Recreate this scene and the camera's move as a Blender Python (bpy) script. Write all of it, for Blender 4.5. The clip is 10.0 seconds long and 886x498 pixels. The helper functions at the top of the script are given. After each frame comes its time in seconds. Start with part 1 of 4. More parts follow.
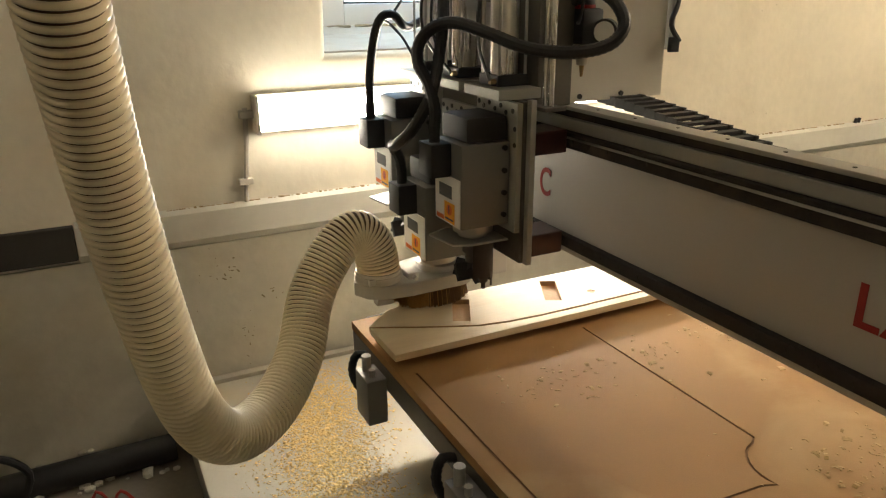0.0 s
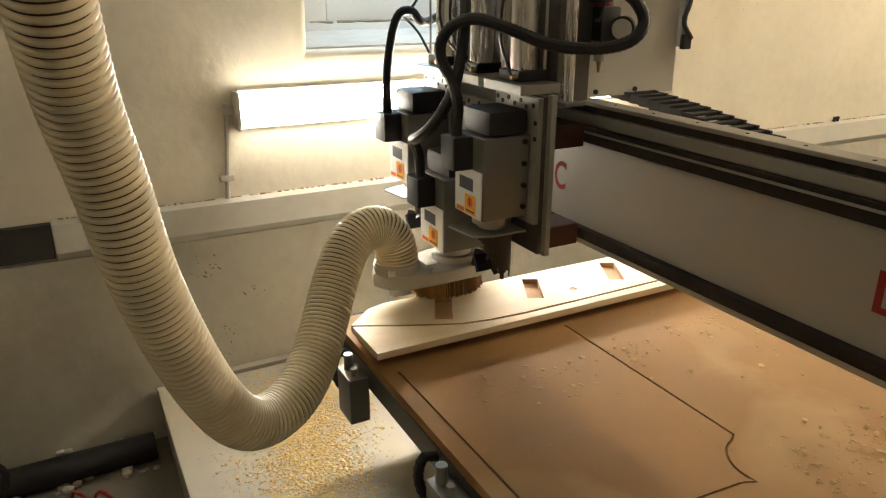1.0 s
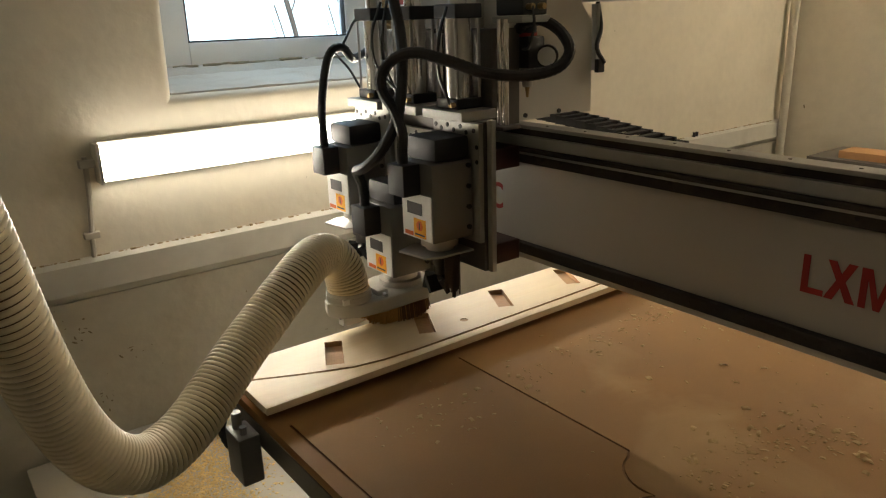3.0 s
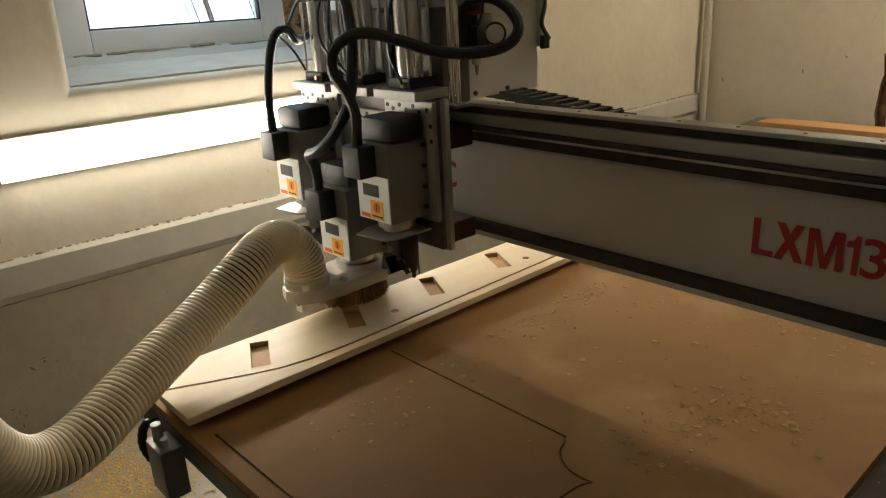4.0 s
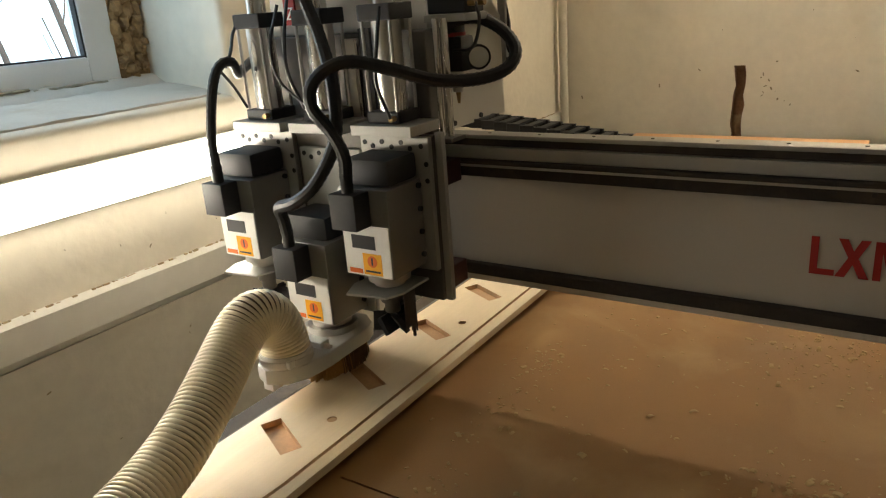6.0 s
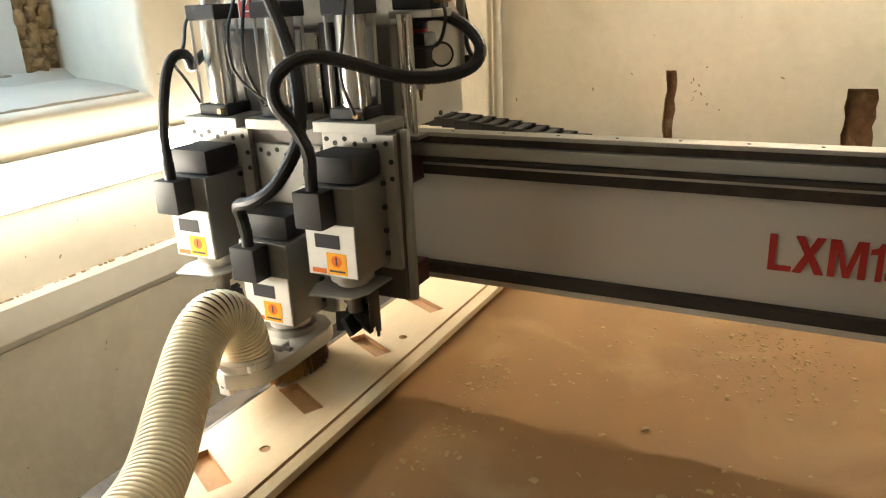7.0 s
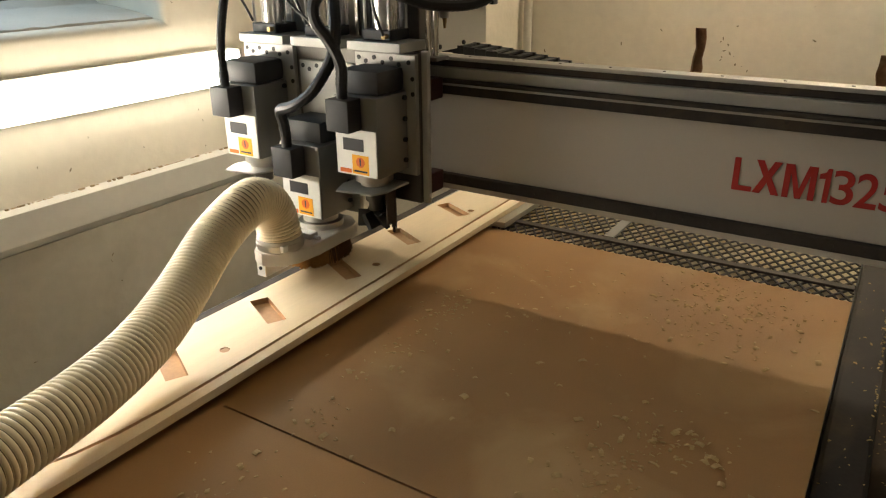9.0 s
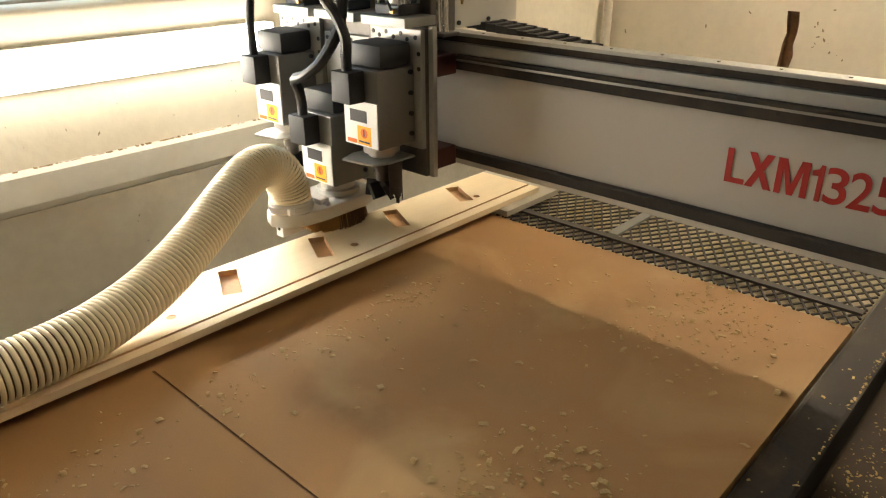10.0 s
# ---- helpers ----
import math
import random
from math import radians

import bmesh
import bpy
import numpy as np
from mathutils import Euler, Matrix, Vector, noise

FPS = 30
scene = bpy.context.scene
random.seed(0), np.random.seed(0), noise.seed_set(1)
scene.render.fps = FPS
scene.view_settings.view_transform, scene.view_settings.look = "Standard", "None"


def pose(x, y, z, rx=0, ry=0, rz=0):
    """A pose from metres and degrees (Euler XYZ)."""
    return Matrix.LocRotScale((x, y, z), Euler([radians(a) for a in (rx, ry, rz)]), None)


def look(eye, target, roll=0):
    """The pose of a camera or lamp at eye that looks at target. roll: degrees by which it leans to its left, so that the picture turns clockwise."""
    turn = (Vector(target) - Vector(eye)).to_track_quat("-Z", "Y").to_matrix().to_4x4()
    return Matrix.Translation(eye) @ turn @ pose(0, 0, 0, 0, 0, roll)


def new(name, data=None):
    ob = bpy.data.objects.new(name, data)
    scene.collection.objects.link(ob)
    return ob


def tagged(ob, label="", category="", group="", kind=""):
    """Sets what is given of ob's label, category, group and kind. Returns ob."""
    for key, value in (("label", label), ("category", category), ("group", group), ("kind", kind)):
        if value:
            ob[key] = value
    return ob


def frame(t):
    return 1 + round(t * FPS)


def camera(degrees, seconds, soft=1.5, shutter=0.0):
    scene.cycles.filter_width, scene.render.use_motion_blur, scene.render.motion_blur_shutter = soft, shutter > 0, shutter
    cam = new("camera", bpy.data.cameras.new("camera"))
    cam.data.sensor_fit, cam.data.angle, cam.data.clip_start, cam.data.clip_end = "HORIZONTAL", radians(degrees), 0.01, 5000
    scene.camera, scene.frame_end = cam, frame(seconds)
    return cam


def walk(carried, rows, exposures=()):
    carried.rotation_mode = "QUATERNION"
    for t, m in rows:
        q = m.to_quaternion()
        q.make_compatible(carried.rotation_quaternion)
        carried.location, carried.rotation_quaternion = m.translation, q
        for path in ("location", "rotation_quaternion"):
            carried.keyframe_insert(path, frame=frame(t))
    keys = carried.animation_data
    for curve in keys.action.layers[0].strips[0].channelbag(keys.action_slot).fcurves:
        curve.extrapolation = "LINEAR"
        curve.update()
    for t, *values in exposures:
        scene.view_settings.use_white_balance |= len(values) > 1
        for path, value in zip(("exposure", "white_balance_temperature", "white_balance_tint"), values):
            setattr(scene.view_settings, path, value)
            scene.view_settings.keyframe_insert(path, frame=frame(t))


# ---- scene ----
cam = camera(62.75, 10.0, soft=1.2)
PATH = [
    (0, pose(-0.5362, -1.3115, 1.4761, 70.121, 0.370, -26.645)),
    (0.5, pose(-0.5392, -1.3044, 1.4795, 69.835, 0.098, -26.468)),
    (1, pose(-0.5318, -1.3077, 1.4783, 69.831, -0.106, -27.869)),
    (1.5, pose(-0.5222, -1.3034, 1.4807, 69.792, -0.253, -29.570)),
    (2, pose(-0.5090, -1.2997, 1.4863, 71.870, -1.567, -33.360)),
    (2.5, pose(-0.5047, -1.2963, 1.4832, 72.762, 0.525, -34.171)),
    (4, pose(-0.4441, -1.2656, 1.4809, 70.562, 2.776, -42.901)),
    (4.5, pose(-0.4029, -1.2236, 1.4826, 71.092, 1.795, -41.026)),
    (5, pose(-0.3817, -1.1251, 1.4889, 72.714, 1.513, -42.668)),
    (5.5, pose(-0.4120, -0.9441, 1.4899, 72.647, 4.914, -52.974)),
    (6, pose(-0.3293, -0.8395, 1.4973, 71.341, 4.115, -57.265)),
    (7.5, pose(-0.2584, -0.7648, 1.4940, 71.045, 2.673, -63.773)),
    (8, pose(-0.2742, -0.7999, 1.4896, 70.271, 0.681, -58.932)),
    (8.5, pose(-0.2438, -0.8658, 1.4795, 69.542, 0.949, -58.653)),
    (9, pose(-0.2508, -0.9739, 1.4670, 67.594, 0.396, -57.783)),
    (9.5, pose(-0.1833, -1.1150, 1.4715, 65.977, 1.928, -53.214)),
    (10, pose(0.0046, -1.2348, 1.4755, 65.721, 0.197, -47.386)),
]
EXPOSURES = [(0.0, 0.5), (0.5, 0.5), (1.0, 0.55), (1.5, 0.42), (2.0, 0.12), (2.5, -0.25), (4.0, -0.55), (4.5, -0.5), (5.0, -1.2), (5.5, -0.75), (6.0, -0.4), (7.5, 0.58), (8.0, 0.1), (8.5, -0.12), (9.0, -0.2), (9.5, 0.38), (10.0, 0.4)]
walk(cam, PATH, EXPOSURES)

# the gantry's travel along the table, seconds and metres
TRAVEL = [
    (0, -0.0000),
    (0.5, 0.0494),
    (1, 0.0978),
    (1.5, 0.1444),
    (2, 0.1904),
    (2.5, 0.2370),
    (4, 0.3824),
    (4.5, 0.4332),
    (5, 0.4860),
    (5.5, 0.5330),
    (6, 0.5825),
    (7.5, 0.7229),
    (8, 0.7735),
    (8.5, 0.8194),
    (9, 0.8682),
    (9.5, 0.9170),
    (10, 0.9693),
]

# ---- world and light ----
world = bpy.data.worlds.new("daylight")
scene.world = world
world.use_nodes = True
wn = world.node_tree
sky = wn.nodes.new("ShaderNodeTexSky")
sky.sky_type, sky.sun_disc = "NISHITA", False
sky.sun_elevation, sky.sun_rotation = radians(38), radians(190)
sky.dust_density, sky.ozone_density = 0.2, 4.0
wn.links.new(sky.outputs[0], wn.nodes["Background"].inputs[0])
wn.nodes["Background"].inputs[1].default_value = 0.15


def lamp(name, kind, m, energy, colour, **kw):
    d = bpy.data.lights.new(name, kind)
    d.energy, d.color = energy, colour
    for k, v in kw.items():
        if k == "size":
            d.size = v
        elif k == "size_y":
            d.shape, d.size_y = "RECTANGLE", v
        elif k == "angle":
            d.angle = v
    ob = new(name, d)
    ob.matrix_world = m
    return ob


SUN = lamp("sun", "SUN", look((0, 0, 0), (0.2, 1, -0.8)), 5.0, (1, 0.97, 0.92), angle=radians(3))
SKYLIGHT = lamp("window_skylight", "AREA", look((0.76, 1.44, 1.98), (0.8, 0.75, 1.2)), 7, (0.5, 0.76, 1.0), size=0.85, size_y=0.34)
TUBE_STRENGTH = 73.0
CEILING_STRENGTH = 128.0
# strength of the unseen fill lamp towards the west wall
FILL_STRENGTH = 5.0

# ---- materials ----


def nodes(name):
    m = bpy.data.materials.new(name)
    m.use_nodes = True
    nt = m.node_tree
    return m, nt, nt.nodes["Principled BSDF"]


def material(name, base, rough=0.6, metal=0.0, vary=0.15, scale=6.0, fine=120.0, bump=0.15, stain=None, stain_scale=2.5,
             stain_amount=0.5, per_object=0.0, stretch=None, coat=0.0, spec=0.5, transmit=0.0, subsurface=0.0):
    """A surface with variation at two scales, stains of their own shape and fine relief."""
    m, nt, b = nodes(name)
    N, L = nt.nodes.new, nt.links.new
    tc = N("ShaderNodeTexCoord")
    vec = tc.outputs["Object"]
    if stretch:
        mp = N("ShaderNodeMapping")
        mp.inputs["Scale"].default_value = stretch
        L(vec, mp.inputs[0])
        vec = mp.outputs[0]
    big, small = N("ShaderNodeTexNoise"), N("ShaderNodeTexNoise")
    for n, s, d in ((big, scale, 5), (small, fine, 3)):
        n.inputs["Scale"].default_value, n.inputs["Detail"].default_value = s, d
        L(vec, n.inputs["Vector"])
    mix = N("ShaderNodeMix")
    mix.data_type = "RGBA"
    lo = [c * (1 - vary) for c in base]
    hi = [min(1, c * (1 + vary)) for c in base]
    mix.inputs[6].default_value, mix.inputs[7].default_value = (*lo, 1), (*hi, 1)
    add = N("ShaderNodeMath")
    add.operation = "MULTIPLY_ADD"
    L(small.outputs[0], add.inputs[0])
    add.inputs[1].default_value = 0.6
    m2 = N("ShaderNodeMath")
    m2.operation = "MULTIPLY_ADD"
    L(big.outputs[0], m2.inputs[0])
    m2.inputs[1].default_value, m2.inputs[2].default_value = 1.2, -0.4
    L(m2.outputs[0], add.inputs[2])
    last = add.outputs[0]
    if per_object:
        oi = N("ShaderNodeObjectInfo")
        m3 = N("ShaderNodeMath")
        m3.operation = "MULTIPLY_ADD"
        m3.inputs[1].default_value = per_object
        L(oi.outputs["Random"], m3.inputs[0])
        L(last, m3.inputs[2])
        last = m3.outputs[0]
    L(last, mix.inputs[0])
    col = mix.outputs[2]
    if stain:
        sn = N("ShaderNodeTexNoise")
        sn.inputs["Scale"].default_value, sn.inputs["Detail"].default_value, sn.inputs["Distortion"].default_value = stain_scale, 8, 0.6
        L(vec, sn.inputs["Vector"])
        rr = N("ShaderNodeMapRange")
        rr.inputs[1].default_value, rr.inputs[2].default_value = 0.52, 0.74
        rr.inputs[4].default_value = stain_amount
        L(sn.outputs[0], rr.inputs[0])
        sm = N("ShaderNodeMix")
        sm.data_type = "RGBA"
        L(rr.outputs[0], sm.inputs[0])
        L(col, sm.inputs[6])
        sm.inputs[7].default_value = (*stain, 1)
        col = sm.outputs[2]
    L(col, b.inputs["Base Color"])
    rg = N("ShaderNodeMapRange")
    rg.inputs[3].default_value, rg.inputs[4].default_value = max(0.03, rough - 0.12), min(1, rough + 0.12)
    L(big.outputs[0], rg.inputs[0])
    L(rg.outputs[0], b.inputs["Roughness"])
    b.inputs["Metallic"].default_value = metal
    b.inputs["Specular IOR Level"].default_value = spec
    b.inputs["Coat Weight"].default_value = coat
    b.inputs["Transmission Weight"].default_value = transmit
    if subsurface:
        b.inputs["Subsurface Weight"].default_value = subsurface
        b.inputs["Subsurface Radius"].default_value = (0.02, 0.015, 0.01)
    if bump:
        bp = N("ShaderNodeBump")
        bp.inputs["Strength"].default_value, bp.inputs["Distance"].default_value = bump, 0.004
        L(add.outputs[0], bp.inputs["Height"])
        L(bp.outputs[0], b.inputs["Normal"])
    return m


def glowing(name, colour, strength):
    m, nt, b = nodes(name)
    b.inputs["Base Color"].default_value = (0.9, 0.9, 0.88, 1)
    b.inputs["Emission Color"].default_value = (*colour, 1)
    b.inputs["Emission Strength"].default_value = strength
    return m


PLASTER = material("plaster", (0.75, 0.695, 0.58), 0.82, vary=0.12, scale=2.6, fine=22, bump=1.0, stain=(0.55, 0.47, 0.34), stain_scale=1.6, stain_amount=0.45)
PLASTER_LOW = material("lower_plaster", (0.54, 0.51, 0.43), 0.8, vary=0.16, scale=2.2, fine=24, bump=1.0, stain=(0.34, 0.3, 0.22), stain_scale=2.4, stain_amount=0.55)
PLASTER_RAW = material("raw_brick", (0.22, 0.12, 0.06), 0.95, vary=0.5, scale=18, fine=90, bump=1.0, stain=(0.45, 0.35, 0.2), stain_scale=14, stain_amount=0.7)
FOAM = material("sealing_foam", (0.3, 0.19, 0.085), 0.9, vary=0.45, scale=22, fine=90, bump=1.0, stain=(0.1, 0.05, 0.025), stain_scale=20, stain_amount=0.9)
CEIL = material("ceiling_paint", (0.7, 0.66, 0.58), 0.9, vary=0.05, bump=0.2)
FLOOR = material("concrete", (0.2, 0.18, 0.15), 0.85, vary=0.25, scale=3, fine=60, bump=0.4, stain=(0.1, 0.085, 0.065), stain_amount=0.6)
DARKBAND = material("black_paint", (0.03, 0.028, 0.025), 0.7, vary=0.3, bump=0.3)
FLANGE = material("dusty_brown_steel", (0.06, 0.042, 0.027), 0.8, spec=0.2, vary=0.3, scale=5, bump=0.1, stain=(0.15, 0.11, 0.065), stain_scale=5, stain_amount=0.6)
WHITE_LAM = material("white_laminate", (0.4, 0.365, 0.3), 0.4, vary=0.06, scale=3, bump=0.05, stain=(0.5, 0.4, 0.22), stain_amount=0.5, stain_scale=3)
MDF = material("mdf", (0.345, 0.19, 0.071), 0.78, vary=0.16, scale=5, fine=350, bump=0.1, stain=(0.52, 0.36, 0.17), stain_scale=2.6, stain_amount=0.7)
GROOVE = material("mdf_groove", (0.25, 0.135, 0.06), 0.9, vary=0.2, scale=30, fine=200, bump=0.4)
BIRCH = material("birch_board", (0.82, 0.68, 0.47), 0.55, vary=0.1, scale=4, fine=60, bump=0.06, stretch=(0.35, 4, 4), stain=(0.7, 0.52, 0.3), stain_amount=0.4, stain_scale=3)
CUTWOOD = material("cut_wood", (0.56, 0.34, 0.17), 0.75, vary=0.2, scale=12, fine=120, bump=0.3)
CHIP = material("wood_chip", (0.47, 0.32, 0.14), 0.8, vary=0.35, scale=40, fine=200, bump=0.2)
PLANK = material("pine_plank", (0.55, 0.3, 0.13), 0.6, vary=0.2, scale=3, stretch=(4, 0.4, 4), bump=0.1)
GREY = material("machine_grey", (0.5, 0.465, 0.41), 0.42, vary=0.05, scale=3, fine=200, bump=0.03, stain=(0.48, 0.43, 0.35), stain_amount=0.35)
HOOD = material("hood_enamel", (0.5, 0.48, 0.44), 0.42, vary=0.06, scale=6, bump=0.04, stain=(0.42, 0.36, 0.26), stain_amount=0.4)
WHITE = material("white_enamel", (0.54, 0.52, 0.47), 0.45, vary=0.04, scale=4, bump=0.03)
STEEL = material("brushed_steel", (0.5, 0.48, 0.45), 0.35, metal=0.9, vary=0.1, scale=8, stretch=(1, 1, 10), bump=0.05)
SILVER = material("aluminium_tube", (0.72, 0.7, 0.67), 0.28, metal=0.95, vary=0.06, stretch=(6, 6, 0.6), bump=0.02)
ALU = material("aluminium_plate", (0.36, 0.35, 0.325), 0.5, metal=0.35, vary=0.08, scale=6, bump=0.05)
GUNMETAL = material("gunmetal", (0.12, 0.11, 0.1), 0.45, metal=0.5, vary=0.2, scale=8, bump=0.08)
BODY = material("spindle_casing", (0.2, 0.195, 0.185), 0.42, metal=0.3, vary=0.07, scale=6, bump=0.04)
BEARING = material("dark_red_paint", (0.05, 0.012, 0.01), 0.45, vary=0.3, bump=0.05)
BLACK = material("black_plastic", (0.018, 0.018, 0.02), 0.6, vary=0.25, scale=12, bump=0.08)
RUBBER = material("black_cable", (0.013, 0.013, 0.014), 0.5, vary=0.3, scale=30, bump=0.1)
RAIL = material("oily_rail", (0.036, 0.03, 0.026), 0.72, spec=0.2, vary=0.35, scale=8, bump=0.15, stain=(0.14, 0.1, 0.06), stain_scale=6, stain_amount=0.5)
LABEL = material("label_white", (0.78, 0.77, 0.74), 0.45, vary=0.03, bump=0)
ORANGE = material("label_orange", (0.88, 0.42, 0.015), 0.5, vary=0.05, bump=0)
ORANGE2 = material("label_deep_orange", (0.75, 0.16, 0.02), 0.5, vary=0.05, bump=0)
SCREEN = material("label_dark", (0.05, 0.05, 0.055), 0.35, vary=0.1, bump=0)
RED = material("red_vinyl", (0.34, 0.022, 0.018), 0.45, vary=0.08, bump=0)
SHAVING = material("birch_shaving", (0.62, 0.44, 0.18), 0.8, vary=0.35, scale=40, fine=200, bump=0.2)
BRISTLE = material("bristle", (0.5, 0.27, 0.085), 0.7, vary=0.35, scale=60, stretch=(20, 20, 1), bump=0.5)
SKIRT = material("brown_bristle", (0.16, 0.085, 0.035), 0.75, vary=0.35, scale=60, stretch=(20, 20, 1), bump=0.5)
JOINT = material("crumbled_joint", (0.3, 0.22, 0.12), 0.95, vary=0.4, scale=40, fine=120, bump=0.6)
PIT = material("plaster_pit", (0.24, 0.2, 0.13), 0.95, vary=0.4, scale=60, bump=0.3)
LEATHER = material("dark_skirt", (0.045, 0.03, 0.022), 0.7, vary=0.3, scale=30, stretch=(20, 20, 1), bump=0.5)
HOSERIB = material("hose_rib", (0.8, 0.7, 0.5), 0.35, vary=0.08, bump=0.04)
# dark brown paints in the darkness of the gaps between the cream ribs
HOSEGAP = material("hose_gap_dark", (0.1, 0.058, 0.024), 0.7, vary=0.12, bump=0.04)
PVC = material("window_plastic", (0.78, 0.79, 0.8), 0.35, vary=0.04, bump=0.02, stain=(0.6, 0.56, 0.48), stain_amount=0.25)
SILL = material("window_sill_plaster", (0.5, 0.45, 0.38), 0.8, vary=0.12, scale=4, bump=0.5, stain=(0.36, 0.27, 0.17), stain_scale=5, stain_amount=0.5)
LEDGE = material("ledge_paint", (0.62, 0.6, 0.54), 0.36, vary=0.1, scale=2.5, fine=30, bump=0.12, stain=(0.36, 0.34, 0.29), stain_scale=2.0, stain_amount=0.5)
BARK = material("bark", (0.17, 0.145, 0.125), 0.9, vary=0.3, bump=0.3)
SNOW = material("snow", (0.8, 0.84, 0.88), 0.8, vary=0.04, bump=0.1)
MESHM = material("black_steel_mesh", (0.04, 0.032, 0.025), 0.75, vary=0.4, scale=20, bump=0.1)
DUST = material("sawdust", (0.42, 0.35, 0.23), 0.95, vary=0.3, scale=9, fine=220, bump=0.8, stain=(0.66, 0.5, 0.26), stain_scale=6, stain_amount=0.95)
BRASS = material("brass", (0.32, 0.22, 0.1), 0.45, metal=0.8, bump=0)
TUBE = glowing("fluorescent_tube", (1.0, 0.91, 0.75), TUBE_STRENGTH)
TUBE_SIDE = glowing("fluorescent_diffuser_side", (1.0, 0.91, 0.75), 0.2 * TUBE_STRENGTH)
CEILTUBE = glowing("ceiling_tube", (1.0, 0.85, 0.62), CEILING_STRENGTH)
FILL_TUBE = glowing("fill_tube", (1.0, 0.86, 0.66), FILL_STRENGTH)
HAZE = glowing("winter_sky", (0.56, 0.86, 1.0), 1.5)
m, nt, b = nodes("window_glass")
b.inputs["Base Color"].default_value = (0.95, 0.98, 1, 1)
b.inputs["Roughness"].default_value, b.inputs["Transmission Weight"].default_value, b.inputs["IOR"].default_value = 0.02, 1.0, 1.1
GLASS = m

# ---- mesh helpers ----


def box(bm, x0, x1, y0, y1, z0, z1, bevel=0.0, m=None):
    vs = [bm.verts.new((x, y, z)) for x in (x0, x1) for y in (y0, y1) for z in (z0, z1)]
    fs = [bm.faces.new([vs[i] for i in q]) for q in ((0, 1, 3, 2), (4, 6, 7, 5), (0, 4, 5, 1), (2, 3, 7, 6), (0, 2, 6, 4), (1, 5, 7, 3))]
    if m is not None:
        bmesh.ops.transform(bm, matrix=m, verts=vs)
    if bevel:
        es = list({e for f in fs for e in f.edges})
        bmesh.ops.bevel(bm, geom=es, offset=bevel, segments=2, affect="EDGES", profile=0.6)
    return bm


def cyl(bm, p, q, r, n=20, r2=None, cap=True):
    p, q = Vector(p), Vector(q)
    rot = (q - p).to_track_quat("Z", "Y").to_matrix().to_4x4()
    bmesh.ops.create_cone(bm, cap_ends=cap, segments=n, radius1=r, radius2=r if r2 is None else r2, depth=(q - p).length,
                          matrix=Matrix.Translation((p + q) / 2) @ rot)
    return bm


def prism(bm, outline, z0, z1, bevel=0.0):
    lo = [bm.verts.new((x, y, z0)) for x, y in outline]
    hi = [bm.verts.new((x, y, z1)) for x, y in outline]
    fs = [bm.faces.new(lo[::-1]), bm.faces.new(hi)]
    n = len(outline)
    for i in range(n):
        fs.append(bm.faces.new((lo[i], lo[(i + 1) % n], hi[(i + 1) % n], hi[i])))
    if bevel:
        es = list({e for f in fs[:2] for e in f.edges})
        bmesh.ops.bevel(bm, geom=es, offset=bevel, segments=2, affect="EDGES", profile=0.6)
    return bm


def spline(points, count, bunch=0.0, length=0.0):
    """Points along a smooth curve through the given ones, at even arc length or bunched towards its start; length: that of the whole, if more is stored than the curve takes."""
    P = [Vector(p) for p in points]
    P = [2 * P[0] - P[1]] + P + [2 * P[-1] - P[-2]]
    fine = []
    for i in range(1, len(P) - 2):
        a, b_, c, d = P[i - 1:i + 3]
        for k in range(40):
            u = k / 40
            fine.append(0.5 * (2 * b_ + (c - a) * u + (2 * a - 5 * b_ + 4 * c - d) * u * u + (3 * b_ - a - 3 * c + d) * u ** 3))
    fine.append(P[-2])
    s = [0.0]
    for u, v in zip(fine, fine[1:]):
        s.append(s[-1] + (v - u).length)
    out, j = [], 0
    for i in range(count):
        u = i / (count - 1)
        w = min(s[-1], (length or s[-1]) * (u - bunch * u * (1 - u)))
        while j < len(s) - 2 and s[j + 1] < w:
            j += 1
        f = (w - s[j]) / max(1e-9, s[j + 1] - s[j])
        out.append(fine[j].lerp(fine[j + 1], min(1, f)))
    return out


def tube(bm, points, r, count=40, n=10, ribs=0.0):
    """A round cable along a smooth curve; ribs: how far every second ring stands out."""
    pts = spline(points, count)
    rings = []
    up = Vector((0.13, 0.21, 0.97))
    for i, p in enumerate(pts):
        d = (pts[min(i + 1, count - 1)] - pts[max(i - 1, 0)]).normalized()
        a = d.cross(up).normalized()
        up = a.cross(d).normalized()
        rr = r + (ribs if i % 2 else 0)
        rings.append([bm.verts.new(p + rr * (math.cos(2 * math.pi * k / n) * a + math.sin(2 * math.pi * k / n) * up)) for k in range(n)])
    for u, v in zip(rings, rings[1:]):
        for k in range(n):
            bm.faces.new((u[k], u[(k + 1) % n], v[(k + 1) % n], v[k]))
    bm.faces.new(rings[0][::-1]), bm.faces.new(rings[-1])
    return bm


def mesh_of(name, bm, mat, smooth=False):
    bmesh.ops.recalc_face_normals(bm, faces=bm.faces)
    me = bpy.data.meshes.new(name)
    bm.to_mesh(me)
    bm.free()
    for mt in (mat if isinstance(mat, (list, tuple)) else [mat]):
        me.materials.append(mt)
    if smooth:
        for p in me.polygons:
            p.use_smooth = True
        me.set_sharp_from_angle(angle=radians(35))
    return me


def part(name, bm, mat, parent, label="", smooth=False):
    ob = new(name, mesh_of(name, bm, mat, smooth))
    ob.parent = parent
    return tagged(ob, label)


def thing(name, bm, mat, label, category, group="", kind="", smooth=False):
    return tagged(new(name, mesh_of(name, bm, mat, smooth)), label, category, group, kind)


